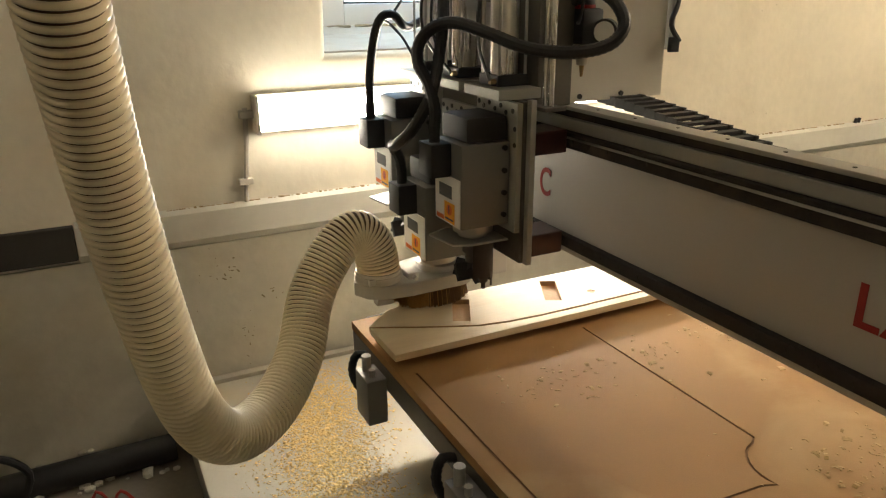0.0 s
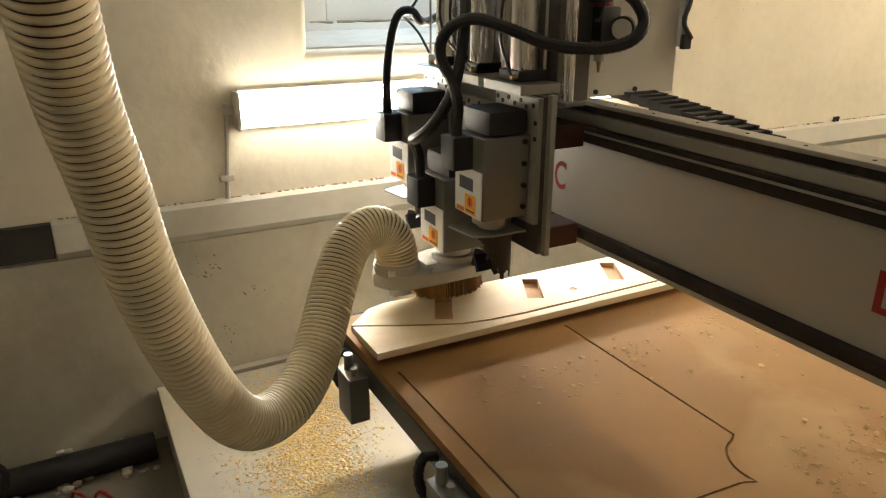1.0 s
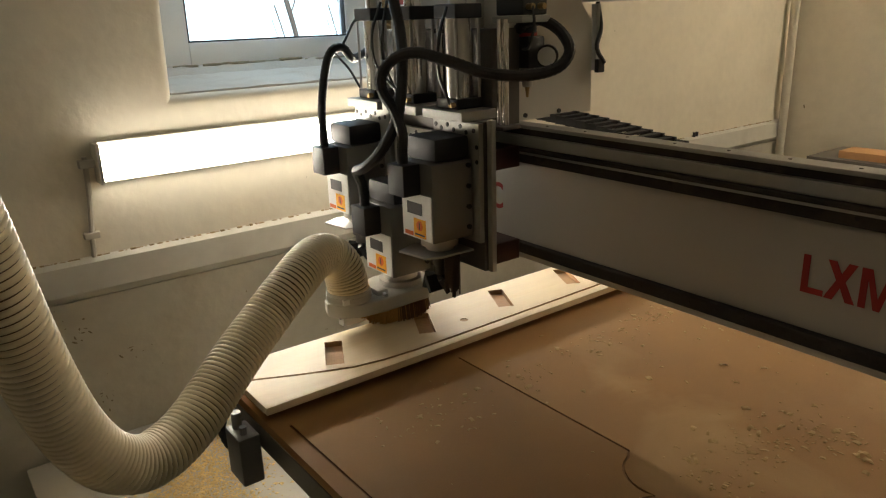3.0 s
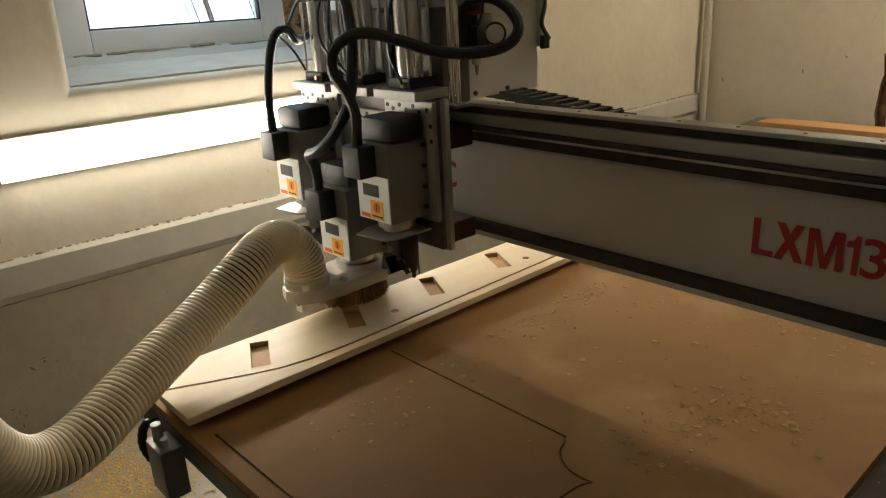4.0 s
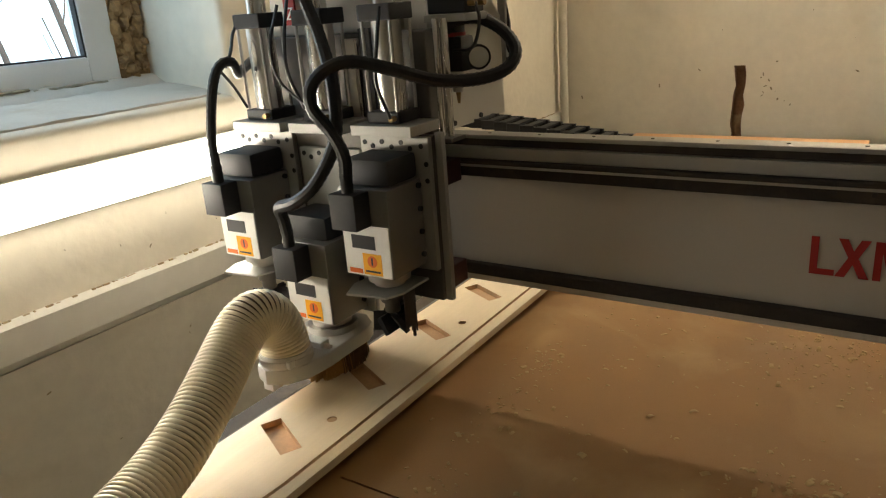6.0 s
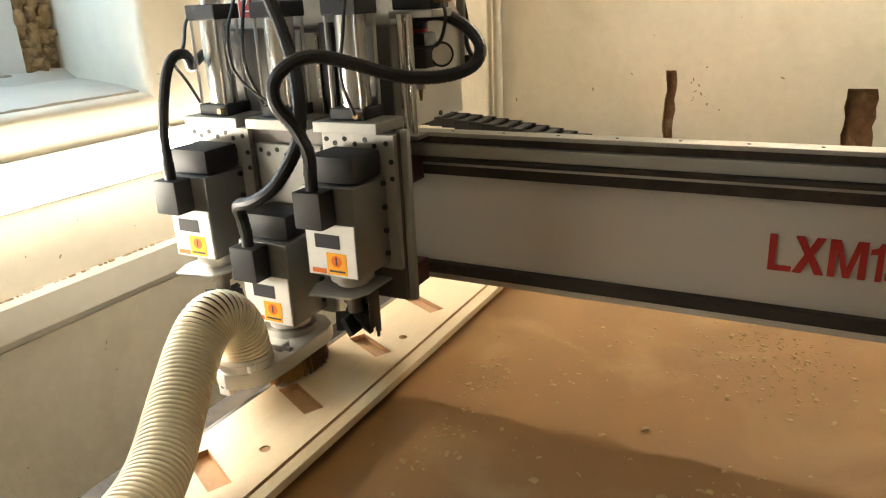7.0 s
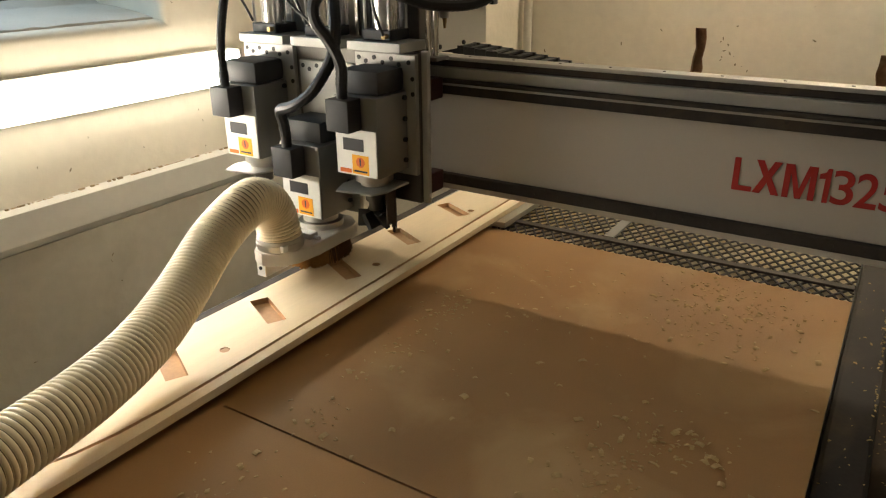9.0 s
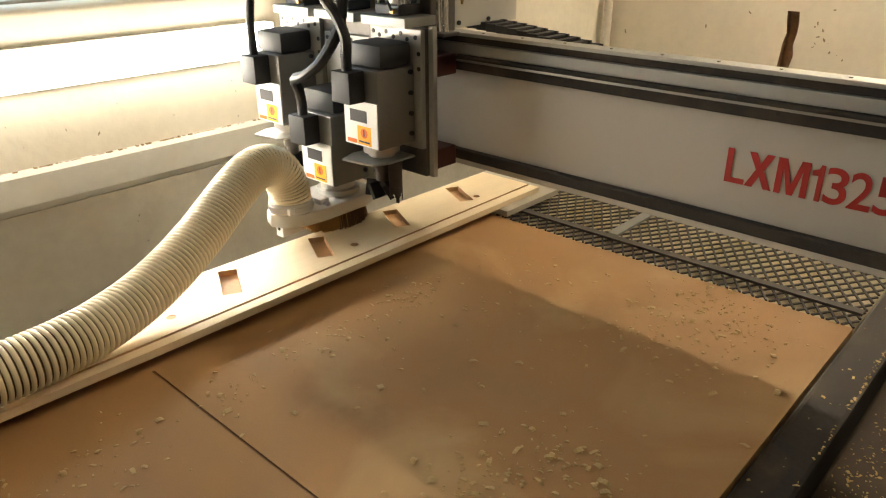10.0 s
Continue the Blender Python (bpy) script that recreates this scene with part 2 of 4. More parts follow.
def holder(name, label, category, at=(0, 0, 0), group="", kind=""):
    ob = new(name)
    ob.empty_display_size = 0.05
    ob.location = at
    return tagged(ob, label, category, group, kind)


B = bmesh.new


def carve(ob, cutter_bm, mat):
    """Cuts a solid out of a thing's mesh and leaves the cut faces in the second material."""
    cut = new("cutter", mesh_of("cutter", cutter_bm, mat))
    ob.data.materials.append(mat)
    md = ob.modifiers.new("cut", "BOOLEAN")
    md.operation, md.object, md.solver, md.material_mode = "DIFFERENCE", cut, "EXACT", "TRANSFER"
    md.use_self = True
    bpy.context.view_layer.update()
    me = bpy.data.meshes.new_from_object(ob.evaluated_get(bpy.context.evaluated_depsgraph_get()))
    ob.modifiers.clear()
    ob.data = me
    bpy.data.objects.remove(cut)


def cut_line(bm, pts, width, z0, z1):
    """A groove along a line, as one solid."""
    L_, R_ = [], []
    P = [Vector((x, y)) for x, y in pts]
    for i, p in enumerate(P):
        d = (P[min(i + 1, len(P) - 1)] - P[max(i - 1, 0)]).normalized()
        nrm = Vector((-d.y, d.x)) * width / 2
        L_.append(p + nrm), R_.append(p - nrm)
    prism(bm, [tuple(p) for p in L_ + R_[::-1]], z0, z1)


# ---- the room ----
WALL_Y, FAR_X = 1.04, 3.84
LEFT_X, BACK_Y, CEIL_Z = -4.2, -5.6, 2.75
WIN_X0, WIN_X1, WIN_Z0, WIN_Z1 = 0.215, 1.30, 1.265, 2.2


def build_room():
    bm = box(B(), LEFT_X - 0.2, FAR_X + 0.2, BACK_Y - 0.2, WALL_Y + 0.5, -0.15, 0.0)
    tagged(new("floor", mesh_of("floor", bm, FLOOR)), "dark stained concrete floor", "floor", kind="structure")
    bm = box(B(), LEFT_X - 0.2, FAR_X + 0.2, BACK_Y - 0.2, WALL_Y + 0.5, CEIL_Z, CEIL_Z + 0.15)
    tagged(new("ceiling", mesh_of("ceiling", bm, CEIL)), "plain painted ceiling", "ceiling", kind="structure")
    # window wall, with a deep splayed opening
    bm = B()
    xs_in, xs_out = (WIN_X0, WIN_X1), (0.30, 1.33)
    y0, y1 = WALL_Y, WALL_Y + 0.5
    outer = [(LEFT_X, 0.0), (FAR_X, 0.0), (FAR_X, CEIL_Z), (LEFT_X, CEIL_Z)]
    hole_in = [(xs_in[0], WIN_Z0), (xs_in[1], WIN_Z0), (xs_in[1] + 0.02, WIN_Z1), (xs_in[0] + 0.02, WIN_Z1)]
    hole_out = [(xs_out[0], WIN_Z0 + 0.055), (xs_out[1], WIN_Z0 + 0.055), (xs_out[1], WIN_Z1), (xs_out[0], WIN_Z1)]
    vo = [[bm.verts.new((x, y, z)) for x, z in outer] for y in (y0, y1)]
    vi = [[bm.verts.new((x, y, z)) for x, z in h] for y, h in ((y0, hole_in), (y1, hole_out))]
    for k in range(4):
        j = (k + 1) % 4
        bm.faces.new((vo[0][k], vo[0][j], vi[0][j], vi[0][k]))
        bm.faces.new((vo[1][j], vo[1][k], vi[1][k], vi[1][j]))
        bm.faces.new((vi[0][k], vi[0][j], vi[1][j], vi[1][k]))
        bm.faces.new((vo[0][j], vo[0][k], vo[1][k], vo[1][j]))
    rim = [e for e in bm.edges if all(v in vi[0] for v in e.verts)]
    bmesh.ops.bevel(bm, geom=rim, offset=0.03, segments=4, affect="EDGES", profile=0.5)
    tagged(new("wall_north", mesh_of("wall_north", bm, PLASTER, True)), "cream plastered wall with a deep window niche", "wall", kind="structure")
    for name, b_ in (("wall_east", (FAR_X, FAR_X + 0.2, BACK_Y, WALL_Y + 0.5)), ("wall_west", (LEFT_X - 0.2, LEFT_X, BACK_Y, WALL_Y + 0.5)),
                     ("wall_south", (LEFT_X - 0.2, FAR_X + 0.2, BACK_Y - 0.2, BACK_Y))):
        ob = tagged(new(name, mesh_of(name, box(B(), *b_, 0, CEIL_Z), PLASTER)), "cream plastered workshop wall", "wall", kind="structure")
        if name == "wall_east":
            cb = B()
            # two chases broken into the plaster
            for ya, yb, zt, lean in ((-0.02, 0.035, 1.075, 0.015), (-0.975, -0.845, 0.99, 0.0)):
                side_a, side_b = [], []
                for i in range(15):
                    z = 0.35 + (zt - 0.35) * i / 14
                    s = lean * i / 14
                    side_a.append((ya - s + random.uniform(-0.009, 0.009), z))
                    side_b.append((yb - s + random.uniform(-0.009, 0.009), z))
                ring = side_a + side_b[::-1]
                u = [cb.verts.new((FAR_X - 0.02, y, z)) for y, z in ring]
                v = [cb.verts.new((FAR_X + 0.045, y, z)) for y, z in ring]
                cb.faces.new(u), cb.faces.new(v[::-1])
                for i in range(len(ring)):
                    j = (i + 1) % len(ring)
                    cb.faces.new((u[i], v[i], v[j], u[j]))
            bmesh.ops.recalc_face_normals(cb, faces=cb.faces)
            carve(ob, cb, PLASTER_RAW)
    # ledge along the foot of the window wall
    bm = B()
    prof = [(0.0, 0.818), (-0.03, 0.806), (-0.036, 0.72), (-0.006, 0.69), (0.0, 0.69)]
    ends = []
    for x in (-0.60, FAR_X):
        ends.append([bm.verts.new((x, WALL_Y + dy, z)) for dy, z in prof])
    n = len(prof)
    for i in range(n):
        bm.faces.new((ends[0][i], ends[0][(i + 1) % n], ends[1][(i + 1) % n], ends[1][i]))
    bm.faces.new(ends[0]), bm.faces.new(ends[1][::-1])
    tagged(new("trim", mesh_of("trim", bm, LEDGE)), "dusty plastered ledge along the wall", "ledge", kind="structure")
    bm = B()
    rng = random.Random(31)
    x = -0.58
    while x < FAR_X - 0.1:
        l = rng.uniform(0.004, 0.022)
        hgt = max(0.001, rng.gauss(0.002, 0.0012))
        if rng.random() < 0.8:
            box(bm, x, x + l, WALL_Y - 0.004 - hgt, WALL_Y + 0.002, 0.8145, 0.8165 + hgt)
        x += l + rng.uniform(0, 0.012)
    tagged(new("trim_joint", mesh_of("trim_joint", bm, JOINT)), "crumbling brown joint along the ledge", "joint", kind="structure")
    bm = box(B(), LEFT_X, -0.603, WALL_Y - 0.03, WALL_Y, 0.705, 0.812, 0.004)
    tagged(new("baseboard", mesh_of("baseboard", bm, DARKBAND)), "black painted ledge along the wall", "ledge", kind="structure")
    bm = box(B(), LEFT_X, FAR_X, WALL_Y - 0.012, WALL_Y - 0.001, 0.0, 0.69)
    tagged(new("wall_lower", mesh_of("wall_lower", bm, PLASTER_LOW)), "worn grey lower wall plaster", "wall", kind="structure")


def build_window():
    w = holder("window_1", "white plastic window in a deep plaster niche", "window", (0, 0, 0), kind="structure")
    bm = B()
    y0, y1 = 1.46, 1.52
    gx0, gx1, gz0, gz1 = 0.432, 1.094, 1.416, 2.06
    fx0, fx1, fz0 = 0.315, 1.20, 1.325
    box(bm, fx0, gx0, y0, y1, fz0, 2.19, 0.006), box(bm, gx1, fx1, y0, y1, fz0, 2.19, 0.006)
    box(bm, gx0, gx1, y0, y1, fz0, gz0, 0.006), box(bm, gx0, gx1, y0, y1, gz1, 2.19, 0.006)
    part("window_frame", bm, PVC, w, smooth=True)
    bm = B()
    for a in ((gx0 - 0.002, gx0 + 0.006, gz0, gz1), (gx1 - 0.006, gx1 + 0.002, gz0, gz1), (gx0, gx1, gz0 - 0.002, gz0 + 0.006), (gx0, gx1, gz1 - 0.006, gz1)):
        box(bm, a[0], a[1], y0 + 0.006, y0 + 0.03, a[2], a[3])
    part("gasket", bm, BLACK, w)
    pane = part("pane", box(B(), gx0, gx1, 1.488, 1.494, gz0, gz1), GLASS, w)
    pane.visible_shadow = False
    # rough foam and broken masonry between frame and niche
    bm = B()
    for i in range(60):
        z = 1.33 + 0.85 * i / 60
        for k in range(5):
            c = Vector((1.222 + 0.021 * k + random.uniform(-0.01, 0.01), 1.475 + random.uniform(-0.015, 0.015), z + random.uniform(-0.01, 0.01)))
            bmesh.ops.create_icosphere(bm, subdivisions=1, radius=random.uniform(0.016, 0.026), matrix=Matrix.Translation(c) @ Matrix.Diagonal((1, 1, random.uniform(0.7, 1.6), 1)))
    box(bm, 1.205, 1.33, 1.475, 1.5, 1.33, 2.19)
    part("sealing_foam", bm, FOAM, w, "crumbling brown sealing foam")
    bm = B()
    prof = [(1.37, 1.285), (1.40, 1.309), (1.43, 1.326), (1.4595, 1.338), (1.4595, 1.285)]
    ends = []
    for i in range(27):
        x = 0.285 + 1.05 * i / 26
        ends.append([bm.verts.new((x, y + random.uniform(-0.006, 0.006) * (y < 1.45), z + random.uniform(-0.005, 0.004) * (z > 1.29))) for y, z in prof])
    for u, v in zip(ends, ends[1:]):
        for i in range(5):
            bm.faces.new((u[i], u[(i + 1) % 5], v[(i + 1) % 5], v[i]))
    bm.faces.new(ends[0]), bm.faces.new(ends[-1][::-1])
    part("window_sill", bm, SILL, w, "rough mortar along the frame", True)
    bm = B()
    nx = 30
    grid = []
    rng = random.Random(8)
    for i in range(nx + 1):
        u = i / nx
        grid.append([bm.verts.new((WIN_X0 + 0.012 + 0.03 * v + (1.28 - WIN_X0 - 0.0 + 0.02 * v) * u, 1.085 + 0.29 * v, 1.2765 + 0.0325 * v + rng.uniform(-0.0022, 0.0022))) for v in (0, 0.25, 0.5, 0.75, 1)])
    for a, b_ in zip(grid, grid[1:]):
        for k in range(4):
            bm.faces.new((a[k], a[k + 1], b_[k + 1], b_[k]))
    ext = bmesh.ops.extrude_face_region(bm, geom=bm.faces[:])
    for v in ext["geom"]:
        if isinstance(v, bmesh.types.BMVert):
            v.co.z -= 0.03
    part("niche_floor", bm, SILL, w, "dirty grey plaster at the bottom of the niche", True)
    # rough dark strip put in for the shade of the niche's inner corner
    bm = B()
    for i in range(40):
        z = 1.34 + 0.021 * i
        box(bm, 0.296, 0.3145 + rng.uniform(-0.004, 0), 1.44 + rng.uniform(-0.008, 0.004), 1.47, z, z + 0.0208)
    part("frame_joint", bm, PLASTER_RAW, w, "dark strip standing in for shade in the niche corner")
    for k in range(7):
        x, l = 0.40 + 0.11 * k + random.uniform(-0.03, 0.03), random.uniform(0.03, 0.09)
        part("bare_patch", box(B(), -l, l, -0.004, 0.004, -0.003, 0.003, 0, Matrix.Translation((x, 1.447, 1.337 + random.uniform(-0.006, 0.004))) @ Matrix.Rotation(0.6, 4, "X")), PIT, w)
    # snow and bare trees outside
    bm = B()
    rows_ = [[bm.verts.new((x, y, z)) for x in (-400, 400)] for y, z in ((1.75, 0.3), (6, 0.3), (16, 0.3), (400, 0.5))]
    for u, v in zip(rows_, rows_[1:]):
        bm.faces.new((u[0], u[1], v[1], v[0]))
    tagged(new("ground", mesh_of("ground", bm, SNOW)), "snow-covered ground outside the window", "snow", kind="structure")
    tagged(new("backdrop", mesh_of("backdrop", box(B(), -40, 40, 14.0, 14.1, 0.3, 16), HAZE)), "pale hazy winter sky outside the window", "sky", kind="structure")
    rng = random.Random(4)
    for (x, lean) in ((2.02, -0.32), (2.46, -0.26), (3.5, 0.1)):
        t = holder("bare_tree", "bare leafless winter tree outside the window", "tree", (x + 0.12, 4.0, 0.35), "bare trees")
        bm = B()
        tube(bm, [(-lean * 0.3, 0, -0.05), (0, 0, 0.9), (lean * 0.6, 0, 1.7), (lean * 1.5, 0.1, 3.0)], 0.021, 24, 8)
        part("trunk", bm, BARK, t)
        for k in range(5):
            f = 0.25 + 0.13 * k
            base = Vector((lean * 1.4 * f * f, 0.03 * f, 3.0 * f))
            a = rng.choice((-1, 1)) * rng.uniform(0.3, 0.8)
            bm = B()
            tube(bm, [base, base + Vector((a * 0.15, 0, 0.2)), base + Vector((a * 0.28, 0.05, 0.5))], 0.006, 12, 6)
            tube(bm, [base + Vector((a * 0.15, 0, 0.2)), base + Vector((a * 0.3, 0, 0.26)), base + Vector((a * 0.4, 0, 0.4))], 0.0035, 10, 5)
            part("branch", bm, BARK, t)


def build_wall_lamp():
    w = holder("wall_lamp", "glowing fluorescent tube fixture on the plaster wall", "lamp", (-0.03, WALL_Y, 1.10))
    # opaque tray with lips; the diffuser sits in it
    bm = box(B(), 0, 1.56, -0.02, -0.002, -0.06, 0.06, 0.003)
    box(bm, 0, 1.56, -0.028, -0.0205, 0.0545, 0.06), box(bm, 0, 1.56, -0.028, -0.0205, -0.06, -0.0545)
    part("housing", bm, WHITE, w)
    for x in (-0.012, 1.5605):
        part("end_cap", box(B(), x, x + 0.0115, -0.069, -0.002, -0.06, 0.06, 0.003), WHITE, w)
    bm = B()
    ring = [(-0.022, 0.052), (-0.058, 0.052), (-0.066, 0.044), (-0.068, 0.0), (-0.066, -0.044), (-0.058, -0.052), (-0.022, -0.052)]
    n = len(ring)
    e = [[bm.verts.new((x, y, z)) for y, z in ring] for x in (0.003, 1.557)]
    for i in range(n):
        f = bm.faces.new((e[0][i], e[0][(i + 1) % n], e[1][(i + 1) % n], e[1][i]))
        f.material_index = 0 if i in (2, 3) else 1
    bm.faces.new(e[0]), bm.faces.new(e[1][::-1])
    part("diffuser", bm, [TUBE, TUBE_SIDE], w, "glowing white diffuser", True)
    bm = B()
    tube(bm, [(-0.035, -0.012, 0.02), (-0.04, -0.012, -0.1), (-0.05, -0.012, -0.2), (-0.056, -0.012, -0.283)], 0.008, 16, 8)
    p = part("conduit", bm, GREY, w, "thin painted cable conduit", True)
    part("clip", box(B(), -0.075, -0.03, -0.024, 0, -0.225, -0.205, 0.003), GREY, p)
    part("bracket", box(B(), -0.055, 0.0, -0.03, 0, -0.012, 0.012, 0.003), GREY, w)


def build_ceiling_lamps():
    # the second lamp is an unseen fill, added to brighten the beam's front
    for x, y, mt, ln in ((3.55, -0.75, CEILTUBE, 1.2), (-1.9, -0.7, FILL_TUBE, 1.2)):
        w = holder("ceiling_lamp", "unseen lit fluorescent ceiling lamp with white housing", "lamp", (x, y, CEIL_Z), "ceiling lamps")
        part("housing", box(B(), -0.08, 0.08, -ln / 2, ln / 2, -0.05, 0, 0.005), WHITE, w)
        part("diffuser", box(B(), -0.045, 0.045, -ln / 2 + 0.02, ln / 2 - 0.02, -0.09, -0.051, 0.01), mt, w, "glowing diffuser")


build_room()
build_window()
build_wall_lamp()
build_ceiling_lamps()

# ---- the machine table ----
SHEET_Z, BOARD_Z = 0.68, 0.719


def build_table():
    t = holder("cnc_table", "dark steel router table with expanded metal bed", "machine table", (0, 0, 0))
    bm = B()
    box(bm, 0.3, 3.0, -0.97, 0.33, 0.47, 0.655, 0.004)
    part("bed_frame", bm, GUNMETAL, t)
    bm = box(B(), -0.05, 3.1, -1.05, -0.972, 0.5, 0.672, 0.008)
    part("side_rail", bm, RAIL, t, "oily black side rail with dust")
    part("rail_flange", box(B(), -0.05, 3.1, -1.33, -1.051, 0.5, 0.598, 0.006), FLANGE, t, "brown dusty outer steel ledge")
    bm = box(B(), 0.1, 3.1, 0.36, 0.46, 0.42, 0.60, 0.008)
    part("side_rail", bm, RAIL, t, "oily black side rail with dust")
    for x in (0.5, 1.5, 2.8):
        for y in (-0.9, 0.22):
            part("leg", box(B(), x - 0.05, x + 0.05, y - 0.05, y + 0.05, 0.0, 0.47, 0.004), GUNMETAL, t)
    part("sawdust_bed", box(B(), 1.58, 3.0, -0.965, 0.30, 0.655, 0.661), DUST, t, "tan sawdust under the mesh")
    # expanded metal: two families of slanted strands
    bm = B()
    x0, x1, y0, y1, z = 1.60, 2.95, -0.965, 0.02, 0.672
    pitch, slope = 0.031, 0.62
    c = y0 - (x1 - x0) * slope
    while c < y1:
        for sgn in (1, -1):
            pts = []
            for k in range(2):
                x = (x0, x1)[k]
                y = c + (x - x0) * slope
                pts.append((x, y if sgn > 0 else y0 + y1 - y))
            (xa, ya), (xb, yb) = pts
            # clip to the bed
            ts = [0.0, 1.0]
            for lim in (y0, y1):
                if (ya - lim) * (yb - lim) < 0:
                    ts.append((lim - ya) / (yb - ya))
            ts.sort()
            for a, b_ in zip(ts, ts[1:]):
                ym = ya + (yb - ya) * (a + b_) / 2
                if y0 < ym < y1 and b_ - a > 0.01:
                    p = Vector((xa + (xb - xa) * a, ya + (yb - ya) * a, z))
                    q = Vector((xa + (xb - xa) * b_, ya + (yb - ya) * b_, z))
                    d = (q - p).normalized()
                    w = Vector((-d.y, d.x, 0)) * 0.0024
                    u = Vector((0, 0, 0.004))
                    vs = [bm.verts.new(v) for v in (p + w, p - w, q - w, q + w, p + w + u, p - w + u, q - w + u, q + w + u)]
                    for f in ((0, 1, 2, 3), (7, 6, 5, 4), (0, 4, 5, 1), (2, 6, 7, 3), (1, 5, 6, 2), (3, 7, 4, 0)):
                        bm.faces.new([vs[i] for i in f])
        c += pitch
    tagged(part("wire_mesh", bm, MESHM, t, "black expanded metal mesh"), kind="stuff")
    bm = B()
    box(bm, 1.66, 1.685, -0.965, 0.0, 0.676, 0.683, 0.001)
    part("cross_bar", bm, MESHM, t)
    part("cross_bar", box(B(), 1.69, 2.95, -0.335, -0.305, 0.676, 0.683, 0.001), BODY, t, "bare metal cross bar")
    # stop cylinders along the short end
    for y in (0.09, -0.37, -0.8):
        part("stop_cylinder", box(B(), -0.052, -0.003, y - 0.045, y + 0.035, 0.525, 0.64, 0.006), BODY, t, "dull metal pneumatic stop cylinder", True)
        bm = B()
        cyl(bm, (-0.031, y + 0.012, 0.64), (-0.031, y + 0.012, 0.678), 0.011, 12)
        cyl(bm, (-0.031, y - 0.022, 0.64), (-0.031, y - 0.022, 0.658), 0.008, 10)
        part("stop_pin", bm, ALU, t, smooth=True)
        bm = B()
        tube(bm, [(-0.015, y + 0.031, 0.56), (-0.035, y + 0.065, 0.57), (-0.042, y + 0.085, 0.605), (-0.028, y + 0.09, 0.64), (0.0, y + 0.09, 0.635)], 0.0095, 24, 10, 0.0015)
        part("air_line", bm, RUBBER, t, "black corrugated air line", True)
    part("end_plate", box(B(), 0.0, 0.30, -0.96, 0.28, 0.60, 0.657, 0.003), GUNMETAL, t)


def build_sheet():
    bm = box(B(), 0.0, 1.585, -0.967, 0.285, 0.659, SHEET_Z)
    s = thing("mdf_sheet", bm, MDF, "brown fibreboard sheet with a routed panel outline", "board")
    cut = B()
    arc = [(0.497, -0.012), (0.497, -0.535)]
    for k in range(9):
        a = radians(90 + 10 + 100 * k / 8)
        arc.append((0.497 + 0.0 + 0.078 * math.cos(a) * 0.95 - 0.005, -0.625 + 0.078 * math.sin(a)))
    arc += [(0.40, -0.642), (0.3, -0.636), (0.036, -0.636)]
    cut_line(cut, arc, 0.0052, 0.6755, 0.7)
    bmesh.ops.recalc_face_normals(cut, faces=cut.faces)
    carve(s, cut, GROOVE)
    cut = B()
    cut_line(cut, [(0.036, -0.03), (0.038, -0.3), (0.04, -0.62)], 0.0052, 0.6755, 0.7)
    carve(s, cut, GROOVE)
    bm = box(B(), 1.588, 1.85, -0.03, 0.26, 0.684, 0.7014, 0.001)
    thing("support_board", bm, WHITE_LAM, "grey laminated strip under the end of the workpiece", "board")


POCKETS = [0.2385 + 0.2665 * k for k in range(6)]


def build_workpiece():
    bm = B()
    prism(bm, [(0.0, 0.0), (0.5, -0.004), (1.785, 0.0), (1.785, 0.225), (0.12, 0.24), (0.07, 0.225), (0.0, 0.158)], BOARD_Z - 0.017, BOARD_Z, 0.0012)
    w = thing("stringer_board", bm, BIRCH, "pale birch board with slanted mortises and a routed edge groove", "board")
    thing("packing_strip", prism(B(), [(0.012, 0.05), (1.58, 0.03), (1.58, 0.22), (0.12, 0.225), (0.012, 0.15)], SHEET_Z + 0.0005, BOARD_Z - 0.0173), CUTWOOD, "raw wooden packing strip under the workpiece", "board")
    cut = B()
    for x in POCKETS:
        mm = Matrix.Translation((x, 0.143, 0)) @ Matrix.Rotation(radians(-27), 4, "Z")
        box(cut, -0.0215, 0.0215, -0.064, 0.064, BOARD_Z - 0.0135, BOARD_Z + 0.02, 0, mm)
    carve(w, cut, CUTWOOD)
    cut = B()
    for x, deep in ((0.607, 0.0015), (1.115, 0.012), (1.6, 0.012)):
        cyl(cut, (x - 0.01, 0.09, BOARD_Z - deep), (x - 0.01, 0.09, BOARD_Z + 0.02), 0.0105, 16)
    carve(w, cut, CUTWOOD)
    cut = B()
    cut_line(cut, [(-0.01, 0.158), (0.05, 0.13), (0.103, 0.103), (0.176, 0.07), (0.237, 0.045), (0.309, 0.032), (0.40, 0.026), (0.55, 0.026), (0.9, 0.03), (1.3, 0.034), (1.8, 0.038)], 0.008, BOARD_Z - 0.014, BOARD_Z + 0.02)
    carve(w, cut, CUTWOOD)


build_table()
build_sheet()
build_workpiece()

# ---- the gantry ----


def text_part(s, size, m, mat, parent, name="lettering", label="", depth=0.0008):
    c = bpy.data.curves.new(name, "FONT")
    c.body, c.size, c.extrude = s, size, depth
    tmp = new(name, c)
    bpy.context.view_layer.update()
    me = bpy.data.meshes.new_from_object(tmp.evaluated_get(bpy.context.evaluated_depsgraph_get()))
    bpy.data.objects.remove(tmp)
    me.transform(m)
    me.materials.append(mat)
    ob = new(name, me)
    ob.parent = parent
    return tagged(ob, label)


# lettering on a face that looks along -x: right is -y, up is z
FACE = Matrix(((0, 0, -1, 0), (-1, 0, 0, 0), (0, 1, 0, 0), (0, 0, 0, 1)))


